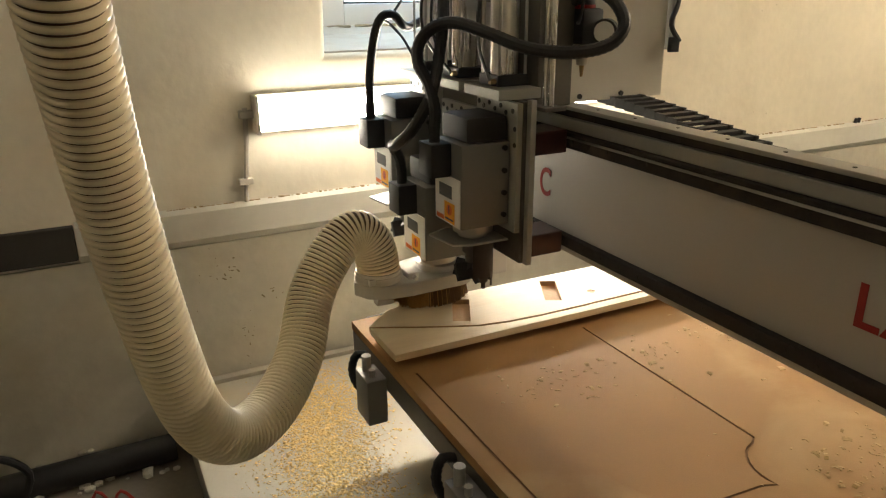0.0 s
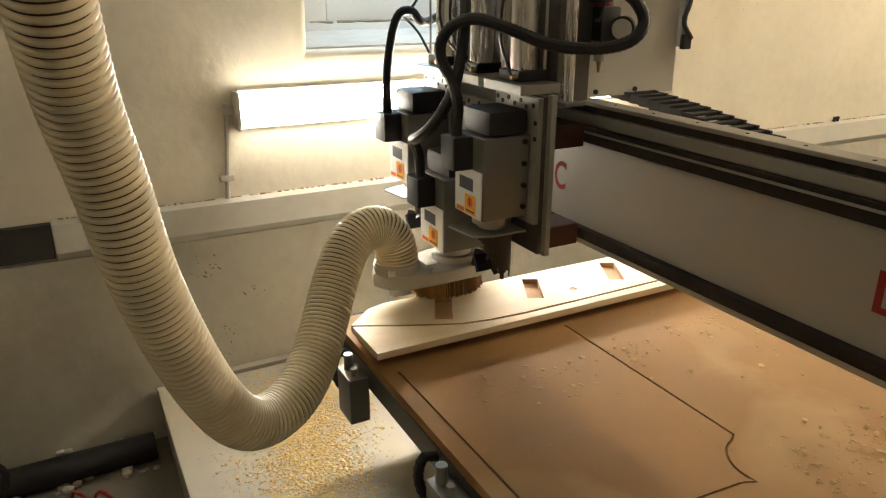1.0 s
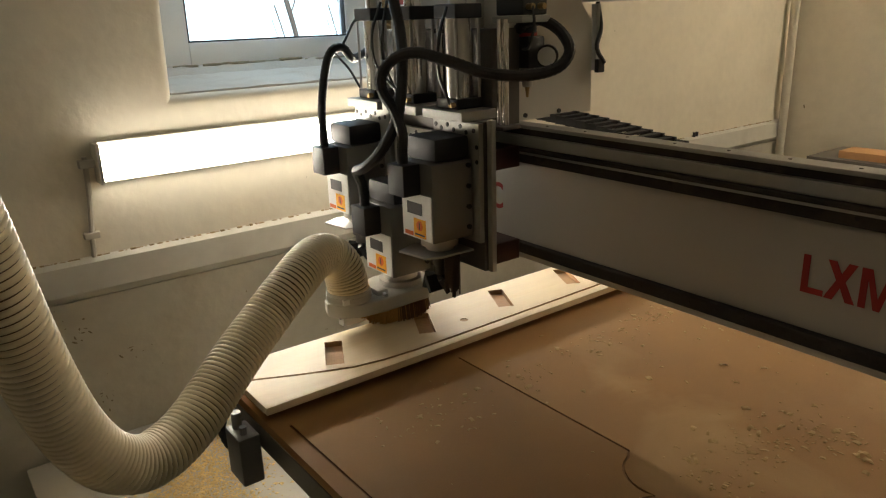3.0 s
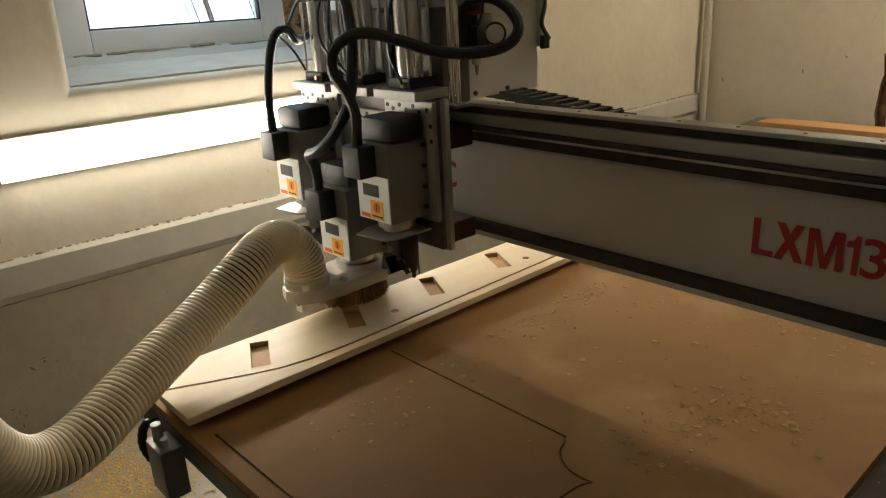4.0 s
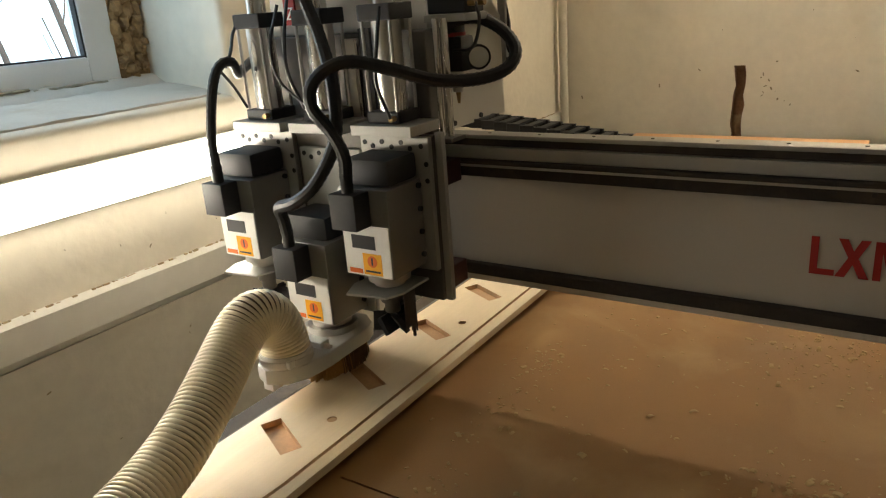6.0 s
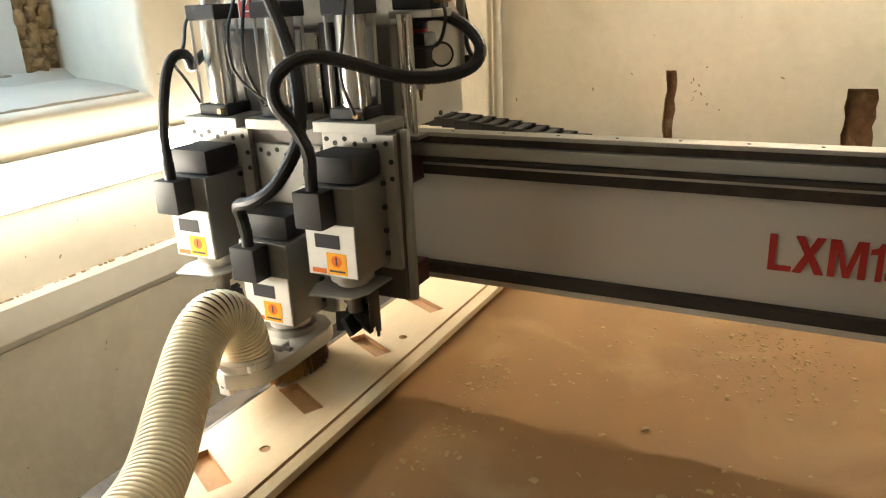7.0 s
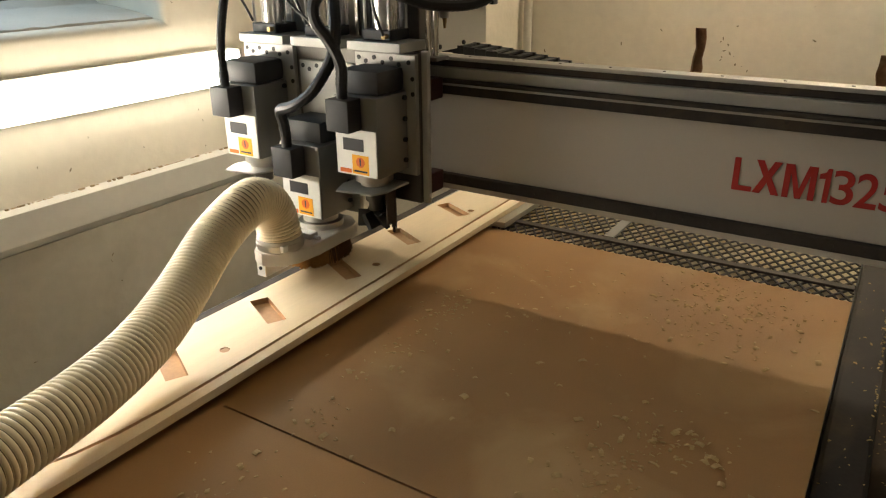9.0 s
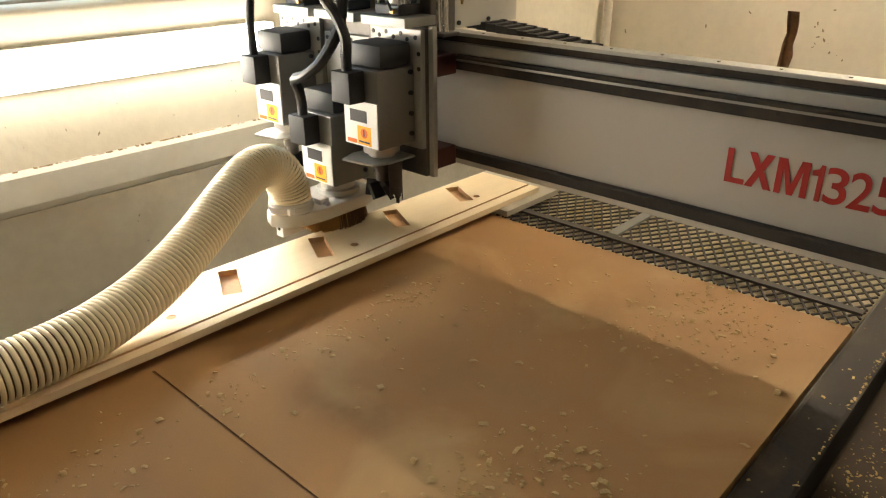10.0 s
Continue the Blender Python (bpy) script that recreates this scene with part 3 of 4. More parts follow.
def letter(ch, x, y, width, z, height, parent):
    """One red character, heavy and narrow, fitted to its width and height on a face that looks along -x."""
    straight = {"1": [(0.52, 0), (1, 0), (1, 1), (0.66, 1), (0.5, 0.88), (0, 0.82), (0, 0.68), (0.52, 0.7)],
                "L": [(0, 0), (1, 0), (1, 0.16), (0.32, 0.16), (0.32, 1), (0, 1)],
                "X": [(0, 0), (0.29, 0), (0.5, 0.34), (0.71, 0), (1, 0), (0.65, 0.52), (0.97, 1), (0.69, 1), (0.5, 0.7), (0.31, 1), (0.03, 1), (0.35, 0.52)],
                "M": [(0, 0), (0.2, 0), (0.2, 0.72), (0.41, 0), (0.59, 0), (0.8, 0.72), (0.8, 0), (1, 0), (1, 1), (0.72, 1), (0.5, 0.3), (0.28, 1), (0, 1)]}
    if ch in straight:
        bm = prism(B(), straight[ch], 0, 0.0008)
        bmesh.ops.recalc_face_normals(bm, faces=bm.faces)
        me = bpy.data.meshes.new("letter")
        bm.to_mesh(me)
        bm.free()
    else:
        c = bpy.data.curves.new("letter", "FONT")
        c.body, c.size, c.extrude, c.offset = ch, 1.0, 0.0004, 0.012
        tmp = new("letter", c)
        bpy.context.view_layer.update()
        me = bpy.data.meshes.new_from_object(tmp.evaluated_get(bpy.context.evaluated_depsgraph_get()))
        bpy.data.objects.remove(tmp)
    xs, ys = [v.co.x for v in me.vertices], [v.co.y for v in me.vertices]
    me.transform(Matrix.Diagonal((width / (max(xs) - min(xs)), height / (max(ys) - min(ys)), 1, 1)) @ Matrix.Translation((-min(xs), -min(ys), 0)))
    me.transform(Matrix.Translation((x, y, z)) @ FACE)
    me.materials.append(RED)
    ob = new("letter", me)
    ob.parent = parent
    return tagged(ob, "red vinyl letter")


def build_spindle(g, y0, y1, z0, z1, guard):
    """A square router motor hung on its slide; its label looks along -x."""
    yc = (y0 + y1) / 2
    s = part("spindle", box(B(), 0.172, 0.292, y0, y1, z0, z1, 0.005), BODY, g, "grey square router spindle", True)
    part("fan_cover", box(B(), 0.185, 0.29, y0 + 0.003, y1 - 0.003, z1, z1 + 0.058, 0.016), BLACK, s, "black fan cover", True)
    part("label_plate", box(B(), 0.1695, 0.1718, y0 + 0.004, y1 - 0.004, z0 + 0.003, z0 + 0.112), LABEL, s, "white label plate")
    part("display_window", box(B(), 0.1685, 0.1694, yc - 0.023, yc + 0.037, z0 + 0.062, z0 + 0.091), SCREEN, s, "dark rating plate")
    st = part("warning_sticker", box(B(), 0.1685, 0.1694, yc - 0.036, yc + 0.012, z0 + 0.007, z0 + 0.053), ORANGE, s, "orange warning sticker")
    bm = B()
    bmesh.ops.create_cone(bm, cap_ends=True, segments=20, radius1=0.0125, radius2=0.0125, depth=0.0006,
                          matrix=Matrix.Translation((0.1681, yc - 0.012, z0 + 0.036)) @ Matrix.Rotation(radians(90), 4, "Y"))
    part("symbol_ring", bm, ORANGE2, st)
    part("symbol_bar", box(B(), 0.1674, 0.1677, yc - 0.014, yc - 0.010, z0 + 0.028, z0 + 0.045), SCREEN, st)
    part("text_bar", box(B(), 0.1678, 0.1684, yc - 0.031, yc + 0.007, z0 + 0.0125, z0 + 0.0165), SCREEN, st)
    part("logo_bar", box(B(), 0.1685, 0.1694, yc + 0.016, yc + 0.05, z0 + 0.007, z0 + 0.017), ORANGE2, s, "orange arrow mark")
    bx = part("terminal_box", box(B(), 0.122, 0.171, yc - 0.020, yc + 0.045, z0 + 0.113, z0 + 0.187, 0.004), BLACK, s, "black terminal box", True)
    bm = B()
    cyl(bm, (0.145, yc + 0.012, z0 + 0.187), (0.145, yc + 0.012, z0 + 0.225), 0.0125, 14)
    part("gland", bm, BLACK, bx, smooth=True)
    bm = B()
    cyl(bm, (0.235, yc, z0), (0.235, yc, z0 - 0.022), 0.046, 28)
    cyl(bm, (0.235, yc, z0 - 0.022), (0.235, yc, z0 - 0.034), 0.034, 24)
    part("collar", bm, STEEL, s, "steel spindle nose", True)
    for k in range(4):
        zz = z0 + 0.025 + 0.05 * k
        for ys, sg in ((y0, -1), (y1, 1)):
            part("screw", cyl(B(), (0.277, ys, zz), (0.277, ys + sg * 0.006, zz), 0.006, 10), BLACK, s)
    if guard:
        bm = B()
        prism(bm, [(0.147, yc + 0.05), (0.16, yc - 0.045), (0.2, yc - 0.062), (0.292, yc - 0.062), (0.292, yc + 0.062), (0.2, yc + 0.072)], z0 - 0.04, z0 - 0.035, 0.001)
        part("guard_plate", bm, ALU, s, "flat aluminium guard plate")
        bm = B()
        cyl(bm, (0.235, yc, z0 - 0.035), (0.235, yc, z0 - 0.075), 0.024, 18)
        cyl(bm, (0.235, yc, z0 - 0.075), (0.235, yc, z0 - 0.10), 0.017, 16)
        part("collet", bm, GUNMETAL, s, smooth=True)
        for k in range(6):
            mm = Matrix.Translation((0.235, yc, z0 - 0.115)) @ Matrix.Rotation(math.pi * k / 3, 4, "Z") @ Matrix.Rotation(0.5, 4, "X")
            part("cutter_tooth", box(B(), 0.010, 0.044, -0.006, 0.006, -0.028, 0.014, 0.001, mm), BLACK, s)
        bm = B()
        cyl(bm, (0.235, yc, z0 - 0.10), (0.235, yc, z0 - 0.14), 0.013, 14)
        part("cutter", bm, BLACK, s, "black toothed milling cutter")
    return s


def build_gantry():
    g = holder("cnc_gantry", "grey router gantry with three spindles and red lettering", "cnc router", (0, 0, 0))
    X = 0.46
    ya, yb = -1.30, 0.66
    part("beam", box(B(), X, X + 0.06, ya, yb, 0.880, 1.2085, 0.006), GREY, g, "grey painted steel beam", True)
    part("beam_top_plate", box(B(), X - 0.012, X + 0.036, ya, yb, 1.213, 1.222, 0.002), ALU, g, "pale aluminium top plate")
    part("upper_groove", box(B(), X - 0.006, X - 0.001, ya, yb, 1.197, 1.2125, 0.001), RAIL, g, "dark rail recess")
    part("guide_bed", box(B(), X - 0.014, X - 0.001, ya, yb, 1.169, 1.196, 0.003), ALU, g, "pale guide strip")
    r1 = part("upper_rail", box(B(), X - 0.024, X - 0.001, ya, yb, 1.131, 1.168, 0.004), RAIL, g, "black linear rail")
    part("rail_edge", box(B(), X - 0.0265, X - 0.0245, ya, yb, 1.154, 1.159), STEEL, r1, "worn bright rail edge")
    r2 = part("lower_rail", box(B(), X - 0.022, X - 0.001, ya, yb, 0.897, 0.924, 0.004), RAIL, g, "black linear rail")
    part("lower_lip", box(B(), X - 0.012, X - 0.001, ya, yb, 0.880, 0.896, 0.003), GREY, g)
    bolt = mesh_of("bolt", cyl(B(), (0, 0, 0), (-0.002, 0, 0), 0.0045, 8), RAIL)
    top_bolt = mesh_of("bolt", cyl(B(), (0, 0, 0), (0, 0, 0.002), 0.0035, 8), GUNMETAL)
    spots = [(r, bolt, (X - off, ya + 0.03 + 0.06 * k, z)) for r, z, off in ((r1, 1.148, 0.0235), (r2, 0.91, 0.0215)) for k in range(32)]
    spots += [(g, top_bolt, (X + 0.01, ya + 0.05 + 0.12 * k, 1.2215)) for k in range(16)]
    for own, me, at in spots:
        ob = new("bolt", me)
        ob.parent, ob.location = own, at
    # lettering, each character in its own width
    for ch, y0, y1 in (("L", 0.701, 0.741), ("X", 0.742, 0.795), ("M", 0.800, 0.860), ("1", 0.864, 0.885), ("3", 0.889, 0.928), ("2", 0.931, 0.970), ("5", 0.974, 1.013), ("C", -0.143, -0.098)):
        letter(ch, X - 0.001, -y0, y1 - y0, 0.991, 0.0705, g)
    for y0, y1 in ((-1.36, -1.18), (0.50, 0.66)):
        part("gantry_leg", box(B(), X + 0.005, X + 0.17, y0 + 0.06, y1 - 0.06, 0.599 if y0 < 0 else 0.602, 0.879, 0.005), GREY, g)
    # back plate and slides of the head
    part("carriage_plate", box(B(), 0.308, 0.326, -0.006, 0.56, 0.88, 1.245, 0.003), GUNMETAL, g, "dark carriage plate")
    for y in (0.052, 0.48):
        for z in (1.148, 0.91):
            part("bearing_block", box(B(), 0.327, 0.4345, y - 0.045, y + 0.045, z - 0.026, z + 0.026, 0.004), BEARING, g, "dark red bearing block")
    part("edge_strip", box(B(), 0.316, 0.330, -0.024, -0.007, 0.88, 1.25, 0.002), ALU, g, "pale edge strip")
    for yc, dz in ((0.46, 0.0), (0.265, -0.13), (0.082, 0.0)):
        sl = part("slide_plate", box(B(), 0.293, 0.307, yc - 0.088, yc + 0.088, 0.955 + dz, 1.243 + dz * 0.25, 0.002), ALU, g, "pale slide plate with bolt holes")
        for k, (dy, dzz) in enumerate(((-0.07, 0.018), (-0.042, 0.024), (-0.02, 0.012), (0.005, 0.022), (0.03, 0.012), (0.055, 0.022), (0.076, 0.014), (-0.08, 0.055), (-0.08, 0.09))):
            bm = B()
            zz = 1.243 + dz * 0.25 - dzz
            cyl(bm, (0.2932, yc + dy, zz), (0.2915, yc + dy, zz), 0.0055, 10)
            part("bolt_hole", bm, BLACK, sl)
    build_spindle(g, 0.40, 0.52, 0.967, 1.155, True)
    build_spindle(g, 0.20, 0.33, 0.838, 1.026, False)
    build_spindle(g, 0.018, 0.144, 0.972, 1.160, True)
    # pneumatic cylinders
    for yc in (0.45, 0.27, 0.09):
        c = part("air_cylinder", cyl(B(), (0.315, yc, 1.295), (0.315, yc, 1.475), 0.031, 28), SILVER, g, "silver pneumatic cylinder", True)
        part("end_block", box(B(), 0.276, 0.354, yc - 0.041, yc + 0.041, 1.475, 1.507, 0.003), BLACK, c)
        part("end_block", box(B(), 0.276, 0.354, yc - 0.041, yc + 0.041, 1.272, 1.296, 0.003), BLACK, c)
        for sx in (-0.033, 0.033):
            for sy in (-0.035, 0.035):
                part("tie_rod", cyl(B(), (0.315 + sx, yc + sy, 1.29), (0.315 + sx, yc + sy, 1.48), 0.0035, 8), STEEL, c, smooth=True)
        part("base_strip", box(B(), 0.255, 0.36, yc - 0.082, yc + 0.072, 1.249, 1.271, 0.002), ALU, g, "pale mounting strip")
        part("fitting", cyl(B(), (0.276, yc - 0.03, 1.283), (0.262, yc - 0.03, 1.283), 0.006, 10), BRASS, c)
        bm = B()
        cyl(bm, (0.315, yc, 1.507), (0.315, yc, 1.75), 0.022, 20)
        part("upper_cylinder", bm, SILVER, c, smooth=True)
    # vertical drive, rods and covers behind the cylinders
    part("drive_column", box(B(), 0.365, 0.455, 0.03, 0.53, 1.2235, 1.45, 0.004), GUNMETAL, g)
    part("motor_cover", box(B(), 0.395, 0.62, 0.12, 0.49, 1.451, 1.95, 0.006), GREY, g, "grey motor cover")
    part("rack_strip", box(B(), 0.352, 0.364, 0.165, 0.195, 1.25, 1.46, 0.001), BLACK, g)
    part("column_plate", box(B(), 0.350, 0.364, 0.2, 0.245, 1.25, 1.44, 0.002), SILVER, g)
    part("red_tag", box(B(), 0.389, 0.394, 0.405, 0.44, 1.475, 1.56, 0.001), RED, g, "red tag with a pale letter")
    text_part("Z", 0.04, Matrix.Translation((0.3885, 0.434, 1.487)) @ FACE, LABEL, g, "lettering", "pale letter on the tag")
    for y in (0.008, -0.012):
        part("guide_rod", cyl(B(), (0.372, y, 1.2325), (0.372, y, 1.47), 0.007, 12), SILVER, g, smooth=True)
    part("rod_foot", box(B(), 0.345, 0.40, -0.032, 0.03, 1.2235, 1.232, 0.002), GUNMETAL, g)
    va = part("valve_block", box(B(), 0.38, 0.455, -0.06, 0.03, 1.478, 1.515, 0.004), BLACK, g, "black valve block")
    part("bracket", box(B(), 0.372, 0.46, -0.065, 0.035, 1.462, 1.477, 0.002), ALU, va)
    part("fitting", cyl(B(), (0.395, -0.06, 1.496), (0.395, -0.077, 1.496), 0.007, 10), BRASS, va)
    part("fitting", cyl(B(), (0.43, -0.06, 1.496), (0.43, -0.077, 1.496), 0.007, 10), BRASS, va)
    part("upper_rod", cyl(B(), (0.415, -0.015, 1.5155), (0.415, -0.015, 1.75), 0.024, 18), SILVER, va, smooth=True)
    # control box behind the beam
    bm = B()
    outline = [(0.42, 1.2235), (0.745, 1.2235), (0.742, 1.46), (0.70, 1.50), (0.70, 1.80), (0.42, 1.80)]
    v0 = [bm.verts.new((x, 0.06, z)) for x, z in outline]
    v1 = [bm.verts.new((x, 0.34, z)) for x, z in outline]
    bm.faces.new(v0), bm.faces.new(v1[::-1])
    for i in range(6):
        bm.faces.new((v0[i], v1[i], v1[(i + 1) % 6], v0[(i + 1) % 6]))
    eb = part("control_box", bm, WHITE, g, "pale sheet-metal control box")
    part("box_bolt", cyl(B(), (0.50, 0.06, 1.236), (0.50, 0.055, 1.236), 0.006, 8), BLACK, eb)
    part("box_bolt", cyl(B(), (0.62, 0.06, 1.236), (0.62, 0.055, 1.236), 0.006, 8), BLACK, eb)
    part("upper_box", box(B(), 0.705, 0.90, -0.02, 0.16, 1.505, 1.62, 0.004), GREY, g, "grey junction box")
    # air regulator with gauge
    rg = part("regulator", box(B(), 0.455, 0.51, 0.0, 0.059, 1.355, 1.43, 0.008), BLACK, g, "black air regulator", True)
    part("knob", cyl(B(), (0.48, 0.03, 1.43), (0.48, 0.03, 1.475), 0.022, 18), BLACK, rg, smooth=True)
    part("red_ring", cyl(B(), (0.48, 0.03, 1.428), (0.48, 0.03, 1.437), 0.0235, 18), RED, rg, smooth=True)
    gm = Vector((-0.75, -0.66, 0)).normalized()
    gp = Vector((0.515, -0.002, 1.382))
    ga = part("gauge", cyl(B(), gp + 0.02 * gm, gp - 0.012 * gm, 0.027, 24), BLACK, rg, "round pressure gauge", True)
    part("dial", cyl(B(), gp + 0.0206 * gm, gp + 0.0214 * gm, 0.022, 24), LABEL, ga)
    part("bowl", cyl(B(), (0.48, 0.03, 1.355), (0.48, 0.03, 1.31), 0.018, 16, 0.012), STEEL, rg, smooth=True)
    part("drain", cyl(B(), (0.48, 0.03, 1.31), (0.48, 0.03, 1.285), 0.006, 10, 0.003), BRASS, rg)
    # cable chain behind the beam
    for k in range(24):
        y = 0.16 - 0.034 * k
        z = 1.228 - 0.0012 * k - 0.00018 * k * k
        bm = B()
        for xx in (0.59, 0.674):
            box(bm, xx, xx + 0.008, y - 0.0165, y + 0.0165, z - 0.014, z + 0.007)
        box(bm, 0.598, 0.674, y - 0.01, y + 0.01, z + 0.001, z + 0.006)
        box(bm, 0.598, 0.674, y - 0.01, y + 0.01, z - 0.013, z - 0.008)
        part("chain_link", bm, BLACK, g)
    part("chain_tray", box(B(), 0.60, 0.70, -1.2, 0.2, 1.06, 1.075, 0.002), GUNMETAL, g)
    part("sensor_strip", box(B(), 0.748, 0.762, 0.05, 0.07, 1.33, 1.50, 0.002), ALU, g)
    part("sensor", box(B(), 0.742, 0.768, 0.035, 0.049, 1.325, 1.36, 0.003), BLACK, g)
    bm = B()
    tube(bm, [(0.76, 0.06, 1.505), (0.765, 0.05, 1.44), (0.74, 0.04, 1.39), (0.765, 0.035, 1.35)], 0.006, 16, 8)
    part("sensor_wire", bm, RUBBER, g)
    # dust hood and brush under the middle spindle
    ho = part("dust_hood", prism(B(), [(0.0, 0.25), (0.012, 0.285), (0.045, 0.308), (0.12, 0.325), (0.2, 0.35), (0.28, 0.345), (0.325, 0.30), (0.325, 0.235), (0.295, 0.195), (0.262, 0.183), (0.13, 0.182), (0.06, 0.186), (0.018, 0.21)], 0.764, 0.799, 0.006), HOOD, g, "grey-white dust hood", True)
    part("hood_ring", cyl(B(), (0.235, 0.265, 0.799), (0.235, 0.265, 0.814), 0.058, 28), STEEL, ho, smooth=True)
    pl = part("rear_plate", box(B(), 0.095, 0.20, 0.345, 0.375, 0.676, 0.728, 0.002), LABEL, ho, "small white plate behind the brush")
    part("plate_arm", box(B(), 0.15, 0.19, 0.325, 0.3445, 0.70, 0.7635, 0.002), HOOD, ho)
    part("screw", cyl(B(), (0.095, 0.36, 0.70), (0.092, 0.36, 0.70), 0.005, 10), BLACK, pl)
    part("clamp_block", box(B(), 0.125, 0.155, 0.205, 0.25, 0.799, 0.815, 0.004), WHITE, ho)
    part("clamp_screw", cyl(B(), (0.14, 0.205, 0.803), (0.14, 0.19, 0.803), 0.006, 10), STEEL, ho)
    part("hose_collar", cyl(B(), (0.063, 0.247, 0.799), (0.063, 0.247, 0.826), 0.0565, 32), HOOD, ho, smooth=True)
    part("hose_clamp", cyl(B(), (0.063, 0.247, 0.805), (0.063, 0.247, 0.817), 0.0580, 32), STEEL, ho, smooth=True)
    part("hose_clip", box(B(), 0.02, 0.042, 0.196, 0.206, 0.803, 0.819, 0.002), LABEL, ho)
    rng = random.Random(9)
    pale, dark = B(), B()
    for k in range(130):
        a = 2 * math.pi * k / 130
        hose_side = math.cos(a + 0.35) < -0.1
        clump = 0.002 + 0.006 * rng.random() + (0.012 * rng.random() if math.cos(a) < -0.6 else 0)
        lean = rng.uniform(-0.2, 0.2)
        for j in range(10):
            rx = 0.070 + rng.uniform(-0.007, 0.007)
            aa = a + rng.uniform(-0.03, 0.03)
            c = Vector((0.212 + rx * math.cos(aa) * 1.18, 0.257 + rx * math.sin(aa) * 0.9, 0))
            fl = clump + rng.uniform(-0.002, 0.002)
            tip = Vector((fl * math.cos(aa + lean), fl * math.sin(aa + lean), 0))
            w = Vector((-math.sin(aa), math.cos(aa), 0)) * 0.0013
            n_ = Vector((math.cos(aa), math.sin(aa), 0)) * 0.0011
            zb_ = 0.7205 + rng.uniform(0, 0.003)
            top, bot = c + Vector((0, 0, 0.7635)), c + tip + Vector((0, 0, zb_))
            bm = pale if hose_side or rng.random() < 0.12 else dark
            vs = [bm.verts.new(v) for v in (top + w, top - w, bot - w, bot + w, top + n_, bot + n_)]
            bm.faces.new((vs[0], vs[1], vs[2], vs[3])), bm.faces.new((vs[1], vs[4], vs[5], vs[2])), bm.faces.new((vs[4], vs[0], vs[3], vs[5]))
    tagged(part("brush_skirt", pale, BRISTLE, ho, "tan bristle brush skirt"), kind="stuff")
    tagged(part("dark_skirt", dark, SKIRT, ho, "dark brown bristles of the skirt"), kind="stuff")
    bm = B()
    cyl(bm, (0.215, 0.260, 0.7635), (0.215, 0.260, 0.735), 0.06, 24)
    part("hood_mouth", bm, LEATHER, ho)
    part("cutter", cyl(B(), (0.235, 0.265, 0.7635), (0.235, 0.265, 0.72), 0.006, 12), STEEL, ho)
    # ragged dark skirt under the outer spindle
    bm = B()
    for k in range(30):
        a = radians(-105 + 4.2 * k)
        c = Vector((0.225 + 0.056 * math.cos(a), 0.083 + 0.058 * math.sin(a), 0))
        w = Vector((-math.sin(a), math.cos(a), 0)) * 0.0034
        n_ = Vector((math.cos(a), math.sin(a), 0)) * 0.0012
        zb_ = 0.838 + 0.012 * math.sin(k * 0.8) + rng.uniform(-0.007, 0.007)
        vs = [bm.verts.new(c + s1 * w + s2 * n_ + Vector((0, 0, z))) for s1 in (-1, 1) for s2 in (-1, 1) for z in (0.931, zb_)]
        for f in ((0, 1, 3, 2), (4, 6, 7, 5), (0, 4, 5, 1), (2, 3, 7, 6), (0, 2, 6, 4), (1, 5, 7, 3)):
            bm.faces.new([vs[i] for i in f])
    tagged(part("ragged_skirt", bm, LEATHER, g, "ragged dark brush skirt"), kind="stuff")
    # cables
    bm = B()
    tube(bm, [(0.145, 0.093, 1.185), (0.148, 0.095, 1.23), (0.145, 0.12, 1.28), (0.135, 0.147, 1.32), (0.14, 0.152, 1.36), (0.16, 0.128, 1.393), (0.193, 0.088, 1.405), (0.24, 0.03, 1.385),
               (0.30, -0.03, 1.357), (0.372, -0.085, 1.35), (0.43, -0.122, 1.365), (0.462, -0.125, 1.40), (0.468, -0.09, 1.44), (0.46, -0.04, 1.465), (0.455, 0.01, 1.462), (0.455, 0.035, 1.445)], 0.0125, 150, 10, 0.0012)
    part("cable", bm, RUBBER, g, "thick black corrugated cable", True)
    bm = B()
    tube(bm, [(0.145, 0.277, 1.05), (0.14, 0.277, 1.085), (0.12, 0.262, 1.12), (0.105, 0.20, 1.14), (0.12, 0.15, 1.18), (0.15, 0.115, 1.26), (0.18, 0.13, 1.36), (0.21, 0.175, 1.45), (0.22, 0.22, 1.56), (0.24, 0.25, 1.75)], 0.0125, 120, 10, 0.0012)
    part("cable", bm, RUBBER, g, "thick black corrugated cable", True)
    bm = B()
    tube(bm, [(0.145, 0.472, 1.18), (0.145, 0.468, 1.26), (0.155, 0.45, 1.36), (0.17, 0.435, 1.405), (0.2, 0.43, 1.41), (0.235, 0.455, 1.385), (0.28, 0.5, 1.38), (0.34, 0.52, 1.40)], 0.0105, 80, 10, 0.001)
    part("cable", bm, RUBBER, g, "black cable", True)
